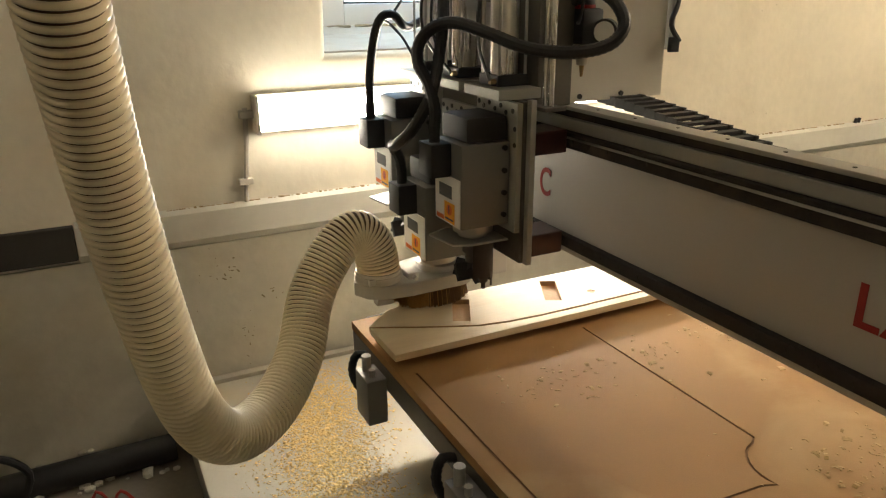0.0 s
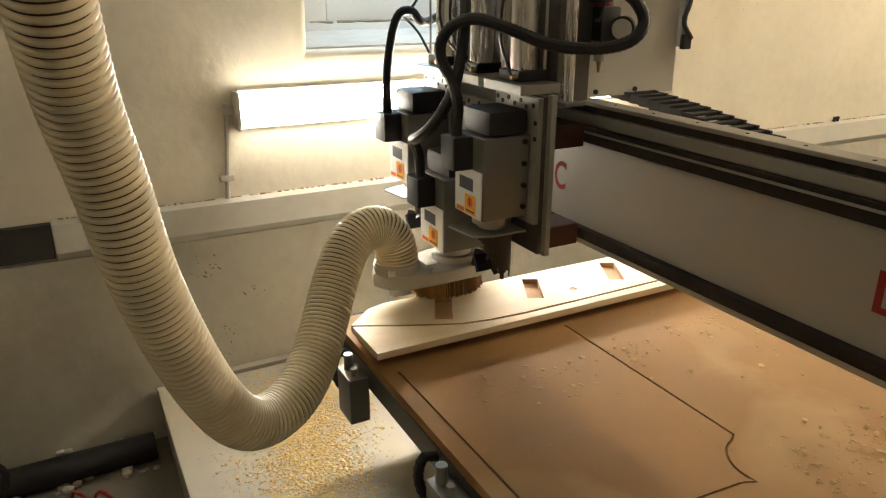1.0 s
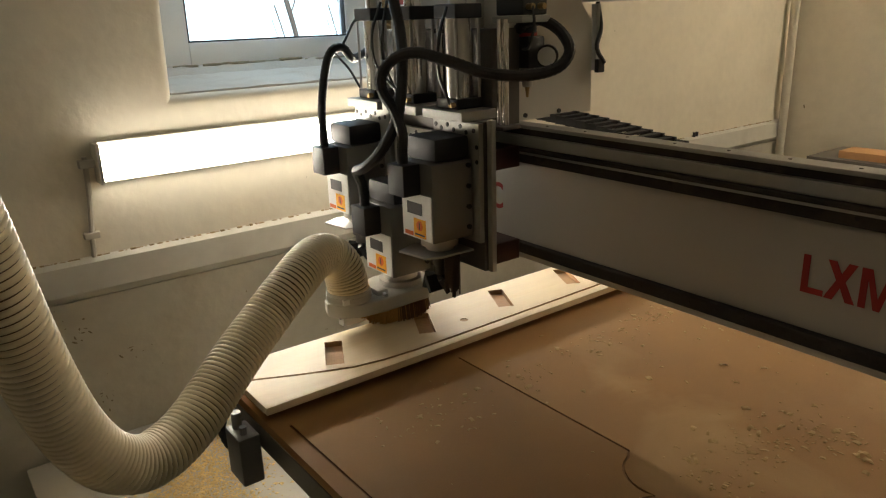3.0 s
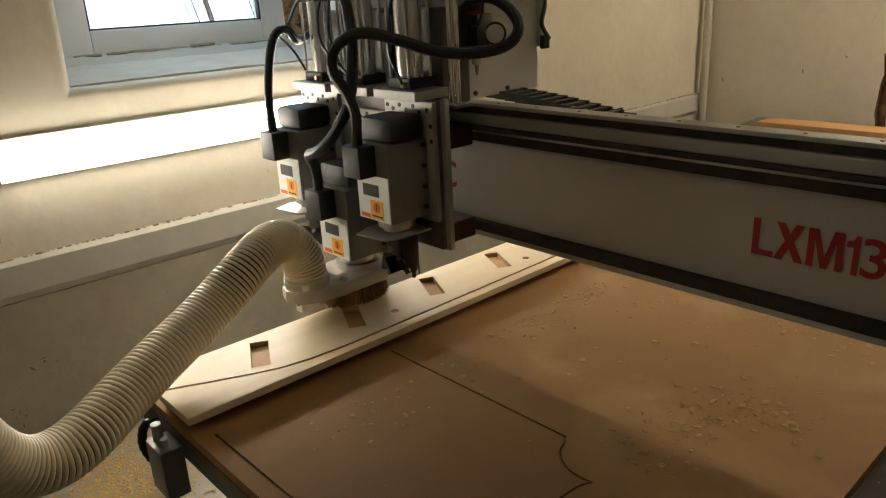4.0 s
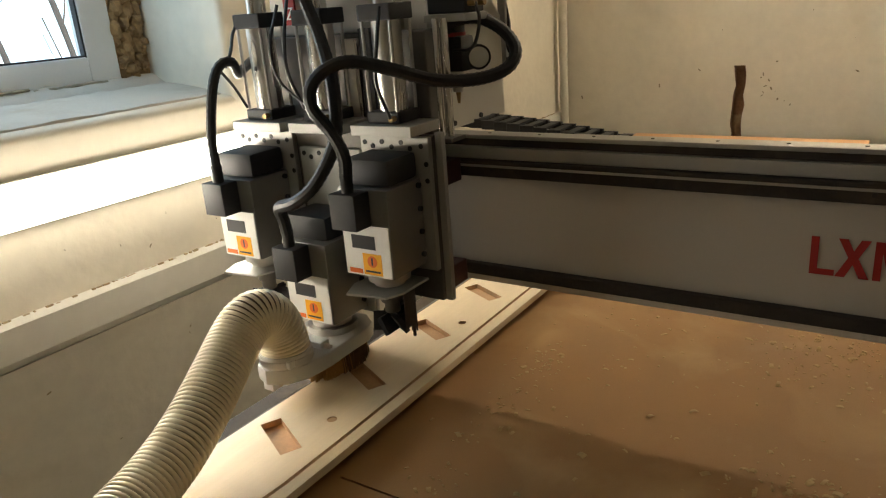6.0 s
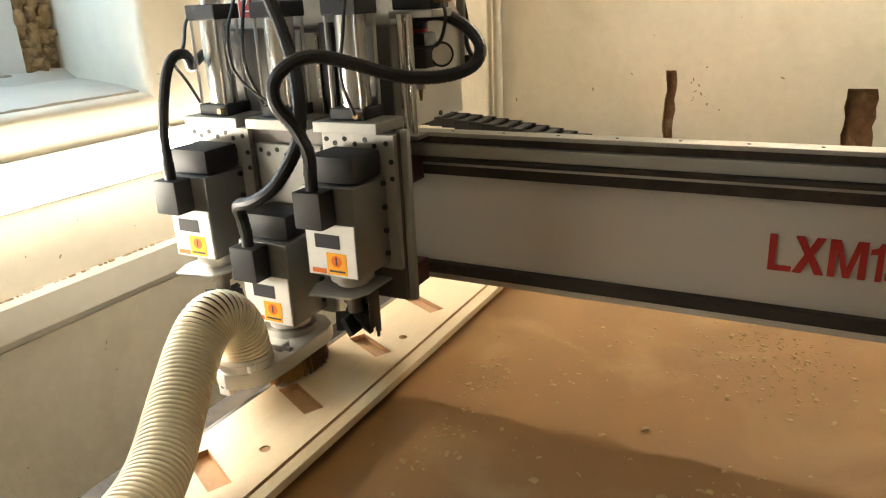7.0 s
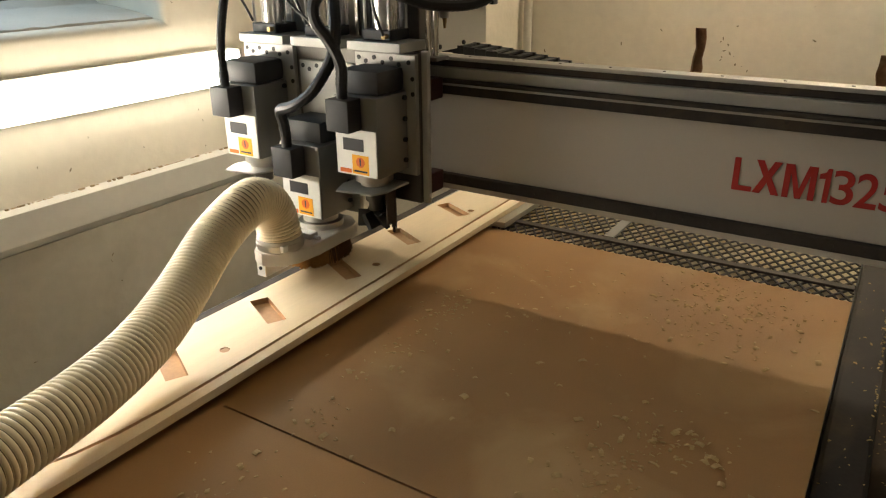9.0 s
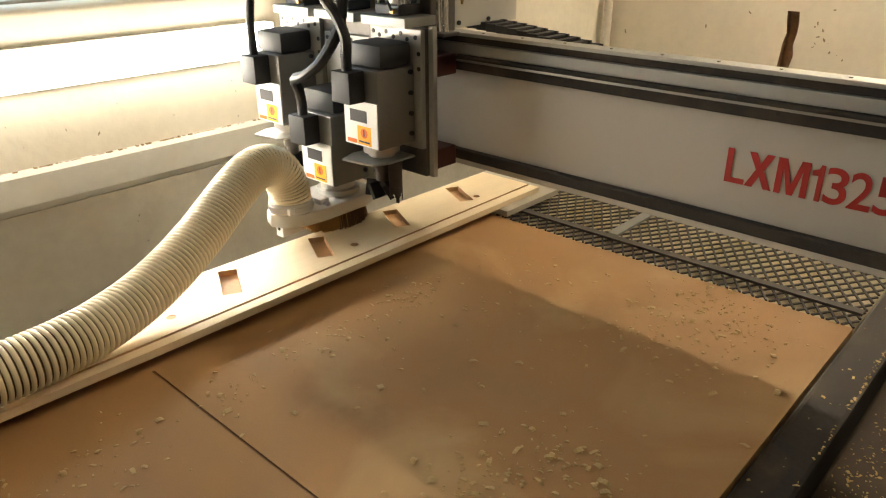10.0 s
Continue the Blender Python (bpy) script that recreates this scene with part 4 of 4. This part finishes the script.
    for pts in ([(0.18, 0.45, 1.40), (0.21, 0.475, 1.385), (0.25, 0.49, 1.35), (0.28, 0.49, 1.30)], [(0.19, 0.44, 1.40), (0.22, 0.45, 1.43), (0.26, 0.48, 1.465), (0.28, 0.49, 1.48)],
                [(0.26, 0.06, 1.50), (0.23, 0.05, 1.44), (0.24, 0.07, 1.36), (0.262, 0.06, 1.285)], [(0.27, 0.30, 1.56), (0.25, 0.31, 1.46), (0.25, 0.315, 1.38), (0.272, 0.30, 1.30)],
                [(0.26, 0.33, 1.52), (0.235, 0.34, 1.44), (0.24, 0.33, 1.36), (0.262, 0.24, 1.285)], [(0.395, -0.075, 1.496), (0.39, -0.085, 1.46), (0.40, -0.06, 1.41), (0.455, 0.02, 1.40)]):
        bm = B()
        tube(bm, pts, 0.0036, 24, 6)
        part("air_line", bm, RUBBER, g, "thin black air line", True)
    return g


GANTRY = build_gantry()

# ---- the dust hose, in rigid rings ----
HOSE_T0 = [(0.063, 0.247, 0.818), (0.063, 0.248, 0.855), (0.050, 0.250, 0.905), (-0.002, 0.254, 0.938), (-0.122, 0.208, 0.810), (-0.166, 0.133, 0.724), (-0.233, 0.057, 0.667), (-0.313, -0.021, 0.646), (-0.382, -0.067, 0.662), (-0.435, -0.113, 0.760), (-0.466, -0.154, 0.896), (-0.489, -0.187, 1.035), (-0.506, -0.220, 1.157), (-0.521, -0.262, 1.288), (-0.528, -0.307, 1.393), (-0.535, -0.343, 1.465), (-0.540, -0.450, 1.800), (-0.550, -0.500, 2.700)]
HOSE_T1 = [(0.161, 0.247, 0.818), (0.161, 0.248, 0.855), (0.150, 0.250, 0.905), (0.100, 0.254, 0.928), (0.028, 0.227, 0.899), (-0.027, 0.179, 0.826), (-0.074, 0.126, 0.758), (-0.132, 0.054, 0.694), (-0.207, -0.014, 0.655), (-0.299, -0.057, 0.659), (-0.371, -0.104, 0.784), (-0.419, -0.142, 0.920), (-0.453, -0.168, 1.039), (-0.472, -0.196, 1.142), (-0.485, -0.216, 1.233), (-0.507, -0.243, 1.317), (-0.514, -0.284, 1.393), (-0.525, -0.340, 1.500), (-0.540, -0.450, 1.800), (-0.550, -0.500, 2.700)]
HOSE_T2 = [(0.300, 0.247, 0.818), (0.300, 0.248, 0.855), (0.287, 0.250, 0.905), (0.235, 0.254, 0.938), (0.137, 0.179, 0.915), (0.031, 0.136, 0.843), (-0.079, 0.067, 0.767), (-0.179, -0.004, 0.704), (-0.288, -0.050, 0.696), (-0.365, -0.090, 0.827), (-0.408, -0.131, 0.991), (-0.435, -0.174, 1.147), (-0.454, -0.200, 1.299), (-0.500, -0.330, 1.500), (-0.540, -0.450, 1.800), (-0.550, -0.500, 2.700)]
HOSE_T4 = [(0.445, 0.247, 0.818), (0.445, 0.248, 0.855), (0.432, 0.250, 0.905), (0.380, 0.254, 0.938), (0.267, 0.193, 0.915), (0.153, 0.180, 0.845), (0.023, 0.136, 0.801), (-0.081, 0.089, 0.772), (-0.184, 0.029, 0.745), (-0.276, -0.002, 0.745), (-0.342, -0.026, 0.832), (-0.420, -0.150, 1.100), (-0.480, -0.260, 1.350), (-0.540, -0.450, 1.800), (-0.550, -0.500, 2.700)]
HOSE_T5 = [(0.549, 0.247, 0.818), (0.549, 0.248, 0.855), (0.536, 0.250, 0.905), (0.484, 0.254, 0.938), (0.361, 0.201, 0.923), (0.247, 0.176, 0.874), (0.141, 0.147, 0.833), (0.021, 0.115, 0.797), (-0.101, 0.069, 0.759), (-0.210, 0.045, 0.772), (-0.330, -0.050, 0.900), (-0.420, -0.150, 1.100), (-0.480, -0.260, 1.350), (-0.540, -0.450, 1.800), (-0.550, -0.500, 2.700)]
HOSE_T6 = [(0.645, 0.247, 0.818), (0.645, 0.248, 0.855), (0.632, 0.250, 0.905), (0.580, 0.254, 0.938), (0.532, 0.254, 0.901), (0.411, 0.210, 0.842), (0.312, 0.176, 0.802), (0.209, 0.152, 0.777), (0.050, 0.100, 0.775), (-0.120, 0.040, 0.780), (-0.280, -0.040, 0.880), (-0.420, -0.150, 1.100), (-0.480, -0.260, 1.350), (-0.540, -0.450, 1.800), (-0.550, -0.500, 2.700)]
HOSE_T75 = [(0.786, 0.247, 0.818), (0.786, 0.248, 0.855), (0.775, 0.250, 0.905), (0.721, 0.254, 0.940), (0.665, 0.250, 0.894), (0.584, 0.205, 0.847), (0.484, 0.135, 0.806), (0.394, 0.075, 0.792), (0.220, 0.010, 0.800), (0.030, -0.050, 0.810), (-0.200, -0.085, 0.870), (-0.340, -0.110, 1.000), (-0.420, -0.150, 1.100), (-0.480, -0.260, 1.350), (-0.540, -0.450, 1.800), (-0.550, -0.500, 2.700)]
HOSE_T8 = [(0.837, 0.247, 0.818), (0.837, 0.248, 0.855), (0.826, 0.250, 0.905), (0.784, 0.250, 0.943), (0.715, 0.240, 0.931), (0.653, 0.202, 0.901), (0.503, 0.111, 0.849), (0.411, 0.068, 0.821), (0.273, -0.022, 0.824), (0.050, -0.070, 0.820), (-0.200, -0.085, 0.870), (-0.340, -0.110, 1.000), (-0.420, -0.150, 1.100), (-0.480, -0.260, 1.350), (-0.540, -0.450, 1.800), (-0.550, -0.500, 2.700)]
HOSE_T85 = [(0.882, 0.247, 0.818), (0.882, 0.248, 0.855), (0.871, 0.250, 0.905), (0.829, 0.250, 0.943), (0.754, 0.235, 0.937), (0.664, 0.181, 0.912), (0.554, 0.117, 0.865), (0.413, 0.044, 0.822), (0.256, -0.024, 0.809), (0.050, -0.070, 0.815), (-0.200, -0.085, 0.870), (-0.340, -0.110, 1.000), (-0.420, -0.150, 1.100), (-0.480, -0.260, 1.350), (-0.540, -0.450, 1.800), (-0.550, -0.500, 2.700)]
HOSE_T9 = [(0.931, 0.247, 0.818), (0.931, 0.248, 0.855), (0.920, 0.250, 0.905), (0.876, 0.252, 0.942), (0.811, 0.238, 0.930), (0.721, 0.233, 0.889), (0.587, 0.184, 0.829), (0.428, 0.113, 0.799), (0.279, 0.068, 0.790), (0.175, 0.046, 0.790), (0.000, 0.000, 0.800), (-0.200, -0.085, 0.870), (-0.340, -0.110, 1.000), (-0.420, -0.150, 1.100), (-0.480, -0.260, 1.350), (-0.540, -0.450, 1.800), (-0.550, -0.500, 2.700)]
HOSE_T10 = [(1.032, 0.247, 0.818), (1.032, 0.248, 0.855), (1.019, 0.250, 0.905), (0.967, 0.254, 0.938), (0.866, 0.218, 0.909), (0.737, 0.165, 0.849), (0.589, 0.104, 0.799), (0.445, 0.055, 0.777), (0.321, 0.026, 0.777), (0.204, 0.023, 0.777), (0.000, -0.010, 0.790), (-0.200, -0.070, 0.870), (-0.340, -0.100, 1.000), (-0.420, -0.150, 1.100), (-0.480, -0.260, 1.350), (-0.540, -0.450, 1.800), (-0.550, -0.500, 2.700)]
HOSE_SHAPES = ((0.0, HOSE_T0), (1.0, HOSE_T1), (2.5, HOSE_T2), (4.0, HOSE_T4), (5.0, HOSE_T5), (6.0, HOSE_T6), (7.5, HOSE_T75), (8.0, HOSE_T8), (8.5, HOSE_T85), (9.0, HOSE_T9), (10.0, HOSE_T10))
RINGS, HOSE_LENGTH = 262, 3.5


def travel(t):
    for (t0, x0), (t1, x1) in zip(TRAVEL, TRAVEL[1:]):
        if t <= t1:
            return x0 + (x1 - x0) * (t - t0) / (t1 - t0)
    return TRAVEL[-1][1]


def eased(pts):
    """Rounds off the kinks of the line, its ends kept."""
    for _ in range(30):
        pts = pts[:2] + [(pts[i - 1] + 2 * pts[i] + pts[i + 1]) / 4 for i in range(2, len(pts) - 2)] + pts[-2:]
    return pts


def hose_line(t):
    """The hose's centre line at t seconds, between the shapes that are known."""
    for (t0, a), (t1, b_) in zip(HOSE_SHAPES, HOSE_SHAPES[1:]):
        if t <= t1:
            f = (t - t0) / (t1 - t0)
            pa, pb = spline(a, RINGS, 0.3, HOSE_LENGTH), spline(b_, RINGS, 0.3, HOSE_LENGTH)
            return eased([u.lerp(v, f) for u, v in zip(pa, pb)])
    return eased(spline(HOSE_SHAPES[-1][1], RINGS, 0.3, HOSE_LENGTH))


def ring_mesh(pitch):
    """One turn of the hose: a rounded rib over most of the pitch and a sunk web, its gap darkness painted, on both
    sides.
    """
    bm = B()
    n = 32
    h = 0.345 * pitch
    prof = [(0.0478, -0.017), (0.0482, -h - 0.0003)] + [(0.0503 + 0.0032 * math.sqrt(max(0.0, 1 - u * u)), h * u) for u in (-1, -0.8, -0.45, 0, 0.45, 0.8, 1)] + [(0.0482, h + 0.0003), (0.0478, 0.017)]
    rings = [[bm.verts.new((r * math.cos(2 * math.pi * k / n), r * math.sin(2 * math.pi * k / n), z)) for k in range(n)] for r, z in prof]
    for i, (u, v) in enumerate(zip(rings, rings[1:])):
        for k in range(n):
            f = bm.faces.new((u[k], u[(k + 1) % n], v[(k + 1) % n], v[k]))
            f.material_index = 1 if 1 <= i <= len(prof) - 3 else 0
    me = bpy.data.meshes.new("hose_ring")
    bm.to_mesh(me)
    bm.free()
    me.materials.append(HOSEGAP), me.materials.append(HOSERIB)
    for p in me.polygons:
        p.use_smooth = True
    return me


def build_hose():
    h = holder("dust_hose", "cream ribbed plastic dust hose hanging in a loop", "hose", (0, 0, 0))
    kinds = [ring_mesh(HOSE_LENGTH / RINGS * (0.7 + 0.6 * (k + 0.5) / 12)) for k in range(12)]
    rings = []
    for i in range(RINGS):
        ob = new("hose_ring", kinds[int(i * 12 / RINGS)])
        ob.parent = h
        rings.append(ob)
    return rings


HOSE_PIECES = build_hose()


def ring_poses(t):
    pts = hose_line(t)
    out = []
    side = Vector((0.3, 0.9, 0.1))
    for i, p in enumerate(pts):
        d = pts[min(i + 1, RINGS - 1)] - pts[max(i - 1, 0)]
        d = d.normalized() if d.length > 1e-5 else Vector((0, 0, 1))
        a = (side - d * side.dot(d)).normalized()
        side = a
        b_ = d.cross(a)
        m_ = Matrix((a, b_, d)).transposed().to_4x4()
        m_.translation = p
        out.append(m_)
    return out


# ---- loose things ----


def build_platform():
    p = holder("low_platform", "low white laminated platform strewn with shavings", "platform", (0, 0, 0))
    part("top_board", box(B(), -0.385, 0.70, -1.0, 1.02, 0.178, 0.2, 0.003), WHITE_LAM, p)
    part("side_board", box(B(), -0.375, -0.355, -0.99, 1.0, 0.0, 0.1775, 0.002), WHITE_LAM, p)
    part("side_board", box(B(), 0.66, 0.68, -0.99, 1.0, 0.0, 0.1775, 0.002), WHITE_LAM, p)
    part("back_strip", box(B(), -0.30, 0.70, 0.985, 1.018, 0.2005, 0.216, 0.002), WHITE_LAM, p)


def chips(name, label, spots, z, size, seed, mat=CHIP):
    """Loose shavings: curled flakes of very uneven size, heaped round some spots."""
    rng = random.Random(seed)
    verts, faces = [], []
    for cx, cy, sx, sy, n in spots:
        for _ in range(n):
            x, y = rng.gauss(cx, sx), rng.gauss(cy, sy)
            if not z_ok(x, y, z):
                continue
            l = size * min(2.0, math.exp(rng.gauss(-0.35, 0.55)))
            w = l * rng.uniform(0.3, 0.75)
            curl, th = rng.uniform(0.15, 0.5) * l, 0.0007
            tilt = rng.uniform(-0.25, 0.25)
            a = rng.uniform(0, 2 * math.pi)
            ca, sa = math.cos(a), math.sin(a)
            base = len(verts)
            for dz in (0, th):
                for u, k in ((-1, 0.0), (-0.35, 0.8), (0.4, 1.0), (1, rng.uniform(0.1, 0.9))):
                    for v in (-1, 1):
                        vv = v * (1 - 0.35 * abs(u) * rng.random())
                        verts.append((x + u * l / 2 * ca - vv * w / 2 * sa, y + u * l / 2 * sa + vv * w / 2 * ca, z + 0.0004 + k * curl * 0.6 + max(0, tilt * v) * w + dz))
            for i in range(3):
                p = base + 2 * i
                faces += [(p, p + 1, p + 3, p + 2), (p + 8, p + 10, p + 11, p + 9), (p, p + 2, p + 10, p + 8), (p + 1, p + 9, p + 11, p + 3)]
            faces += [(base, base + 8, base + 9, base + 1), (base + 6, base + 7, base + 15, base + 14)]
    me = bpy.data.meshes.new(name)
    me.from_pydata(verts, [], faces)
    me.materials.append(mat)
    return tagged(new(name, me), label, "shavings", "", "stuff")


def z_ok(x, y, z):
    if z > 0.675:
        return 0.01 < x < 1.575 and -0.955 < y < -0.03
    if z > 0.662:
        return -0.04 < x < 3.0 and -1.045 < y < -0.977
    if z > 0.655:
        return 1.59 < x < 2.95 and -0.95 < y < 0.25
    if z > 0.4:
        return -0.04 < x < 3.0 and -1.32 < y < -1.06
    return -0.37 < x < 0.3 and -0.9 < y < 0.97


build_platform()
chips("wood_shavings", "pale wood shavings scattered over the fibreboard", [(0.57, -0.187, 0.05, 0.022, 26), (0.83, -0.17, 0.10, 0.022, 55), (1.06, -0.16, 0.05, 0.03, 60), (0.78, -0.70, 0.06, 0.035, 75), (0.83, -0.79, 0.04, 0.04, 50),
      (0.65, -0.67, 0.05, 0.035, 60), (0.54, -0.71, 0.03, 0.03, 30), (1.35, -0.78, 0.12, 0.08, 130), (1.48, -0.70, 0.05, 0.07, 70), (1.32, -0.62, 0.10, 0.08, 70), (1.3, -0.3, 0.12, 0.1, 40), (0.9, -0.45, 0.35, 0.26, 110), (0.3, -0.2, 0.09, 0.05, 60)], SHEET_Z, 0.0088, 3)
chips("floor_shavings", "heap of pale wood shavings on the platform", [(-0.04, 0.42, 0.07, 0.2, 5200), (-0.12, 0.2, 0.09, 0.2, 2200), (0.05, 0.7, 0.09, 0.14, 3200)], 0.2, 0.0068, 5, SHAVING)
chips("rail_shavings", "pale shavings caught on the oily side rail", [(1.3, -1.01, 0.35, 0.02, 22), (1.5, -1.043, 0.25, 0.003, 160), (0.9, -1.0, 0.1, 0.02, 10)], 0.6722, 0.0042, 7, SHAVING)
chips("bed_shavings", "sawdust clumps lying under the wire mesh", [(1.75, -0.12, 0.09, 0.08, 500), (2.0, -0.5, 0.3, 0.25, 500)], 0.6612, 0.009, 13, SHAVING)
chips("flange_shavings", "pale shavings on the outer steel ledge", [(1.25, -1.12, 0.1, 0.04, 150), (1.4, -1.09, 0.15, 0.02, 70), (1.1, -1.14, 0.12, 0.06, 30)], 0.5982, 0.0045, 11, SHAVING)


def build_clutter():
    bm = B()
    tube(bm, [(-2.1, 0.90, 0.045), (-1.4, 0.91, 0.046), (-0.9, 0.915, 0.047), (-0.42, 0.92, 0.047)], 0.045, 30, 14)
    thing("floor_pipe", bm, RUBBER, "black plastic pipe lying along the wall foot", "pipe", smooth=True)
    bm = B()
    tube(bm, [(-1.2, 0.7, 0.3), (-0.95, 0.72, 0.30), (-0.82, 0.74, 0.2), (-0.86, 0.7, 0.06), (-0.7, 0.66, 0.02), (-0.5, 0.62, 0.02), (-0.42, 0.5, 0.02)], 0.011, 50, 8)
    thing("floor_cable", bm, RUBBER, "black cable looping over the floor", "cable", smooth=True)
    bm = B()
    for k in range(5):
        rng = random.Random(k)
        a = Vector((-0.75 + 0.03 * k, 0.72, 0.012))
        tube(bm, [a, a + Vector((0.03, -0.03, 0.06 + 0.02 * (k % 3))), a + Vector((0.07, -0.02, 0.02)), a + Vector((0.11, -0.08, 0.01))], 0.005, 14, 6)
    thing("red_wires", bm, RED, "tangle of red wires on the floor", "wires", smooth=True)
    bm = B()
    rng = random.Random(12)
    for k in range(160):
        x, y = rng.uniform(-1.4, -0.42), rng.uniform(0.85, 1.02)
        r = rng.uniform(0.006, 0.022)
        bmesh.ops.create_icosphere(bm, subdivisions=1, radius=r, matrix=Matrix.Translation((x, y, r * 0.6 + (0.05 if y > 0.96 else 0) * rng.random())) @ Matrix.Diagonal((1, rng.uniform(0.6, 1), rng.uniform(0.5, 0.9), 1)))
    thing("plaster_rubble", bm, PLASTER_LOW, "crumbled plaster rubble along the wall foot", "rubble", kind="stuff")
    bm = B()
    tube(bm, [(3.79, 0.985, 0.0), (3.79, 0.985, 1.3), (3.79, 0.985, 2.74)], 0.024, 12, 12)
    thing("corner_pipe", bm, PLASTER_LOW, "painted heating pipe in the room corner", "pipe", smooth=True)
    r = holder("plank_rack", "dark timber trestle holding a pine plank", "trestle", (0, 0, 0))
    part("top_rail", box(B(), 3.35, 3.75, -0.35, 0.60, 0.64, 0.7135, 0.004), GUNMETAL, r)
    for y in (-0.25, 0.52):
        for x in (3.4, 3.7):
            part("leg", box(B(), x - 0.025, x + 0.025, y - 0.025, y + 0.025, 0.0, 0.639, 0.003), GUNMETAL, r)
    thing("pine_plank", box(B(), 3.40, 3.56, -0.65, 0.46, 0.714, 0.752, 0.003), PLANK, "orange pine plank lying on a trestle", "plank")
    for x in (2.955, 2.98):
        thing("ledge_bolt", cyl(B(), (x, WALL_Y - 0.012, 0.815), (x + 0.004, WALL_Y - 0.012, 0.84), 0.008, 8), BLACK, "small dark bolt standing on the ledge", "bolt", "ledge bolts")
    # chips out of the wall plaster
    bm = B()
    rng = random.Random(21)
    for k in range(80):
        x, z = rng.uniform(-0.4, 1.3), rng.uniform(0.3, 0.62)
        if k < 34:
            x, z = (rng.gauss(-0.19, 0.025), rng.gauss(0.6, 0.04)) if k < 16 else (rng.gauss(-0.126, 0.02), rng.gauss(0.36, 0.05)) if k < 28 else (rng.gauss(0.0, 0.04), rng.gauss(0.475, 0.01))
        if k > 50:
            x, z = rng.uniform(0.0, 2.4), rng.choice((rng.uniform(0.84, 1.0), rng.uniform(1.25, 1.6)))
        if 0.2 < x < 1.32 and z > 1.2:
            continue
        r_ = rng.uniform(0.0015, 0.006) if k < 34 else rng.uniform(0.001, 0.004)
        y = WALL_Y - (0.0125 if z < 0.69 else 0.0005)
        bmesh.ops.create_icosphere(bm, subdivisions=1, radius=r_, matrix=Matrix.Translation((x, y, z)) @ Matrix.Rotation(rng.uniform(0, 3.1), 4, "Y") @ Matrix.Diagonal((rng.uniform(0.3, 0.8), 0.12, rng.uniform(0.8, 2.2), 1)))
    for k in range(26):
        y, z = (rng.gauss(-0.16, 0.06), rng.uniform(0.86, 1.1)) if k < 12 else (rng.uniform(-1.3, 0.9), rng.uniform(0.85, 1.5))
        if -0.05 < y < 0.05 or -1.0 < y < -0.82:
            continue
        bmesh.ops.create_icosphere(bm, subdivisions=1, radius=rng.uniform(0.002, 0.007), matrix=Matrix.Translation((FAR_X - 0.0005, y, z)) @ Matrix.Rotation(rng.uniform(0, 3.1), 4, "X") @ Matrix.Diagonal((0.12, rng.uniform(0.4, 0.9), rng.uniform(0.8, 2.4), 1)))
    tagged(thing("plaster_pits", bm, PIT, "small dark pits in the wall plaster", "pits"), kind="structure")


build_clutter()


def motions():
    walk(GANTRY, [(t, pose(x, 0, 0)) for t, x in TRAVEL])
    times = [0.0, 0.5, 1.0, 1.5, 2.0, 2.5, 3.25, 4.0, 4.5, 5.0, 5.5, 6.0, 6.75, 7.5, 8.0, 8.5, 9.0, 9.5, 10.0]
    table = [ring_poses(t) for t in times]
    for i, ob in enumerate(HOSE_PIECES):
        walk(ob, [(t, table[k][i]) for k, t in enumerate(times)])


motions()
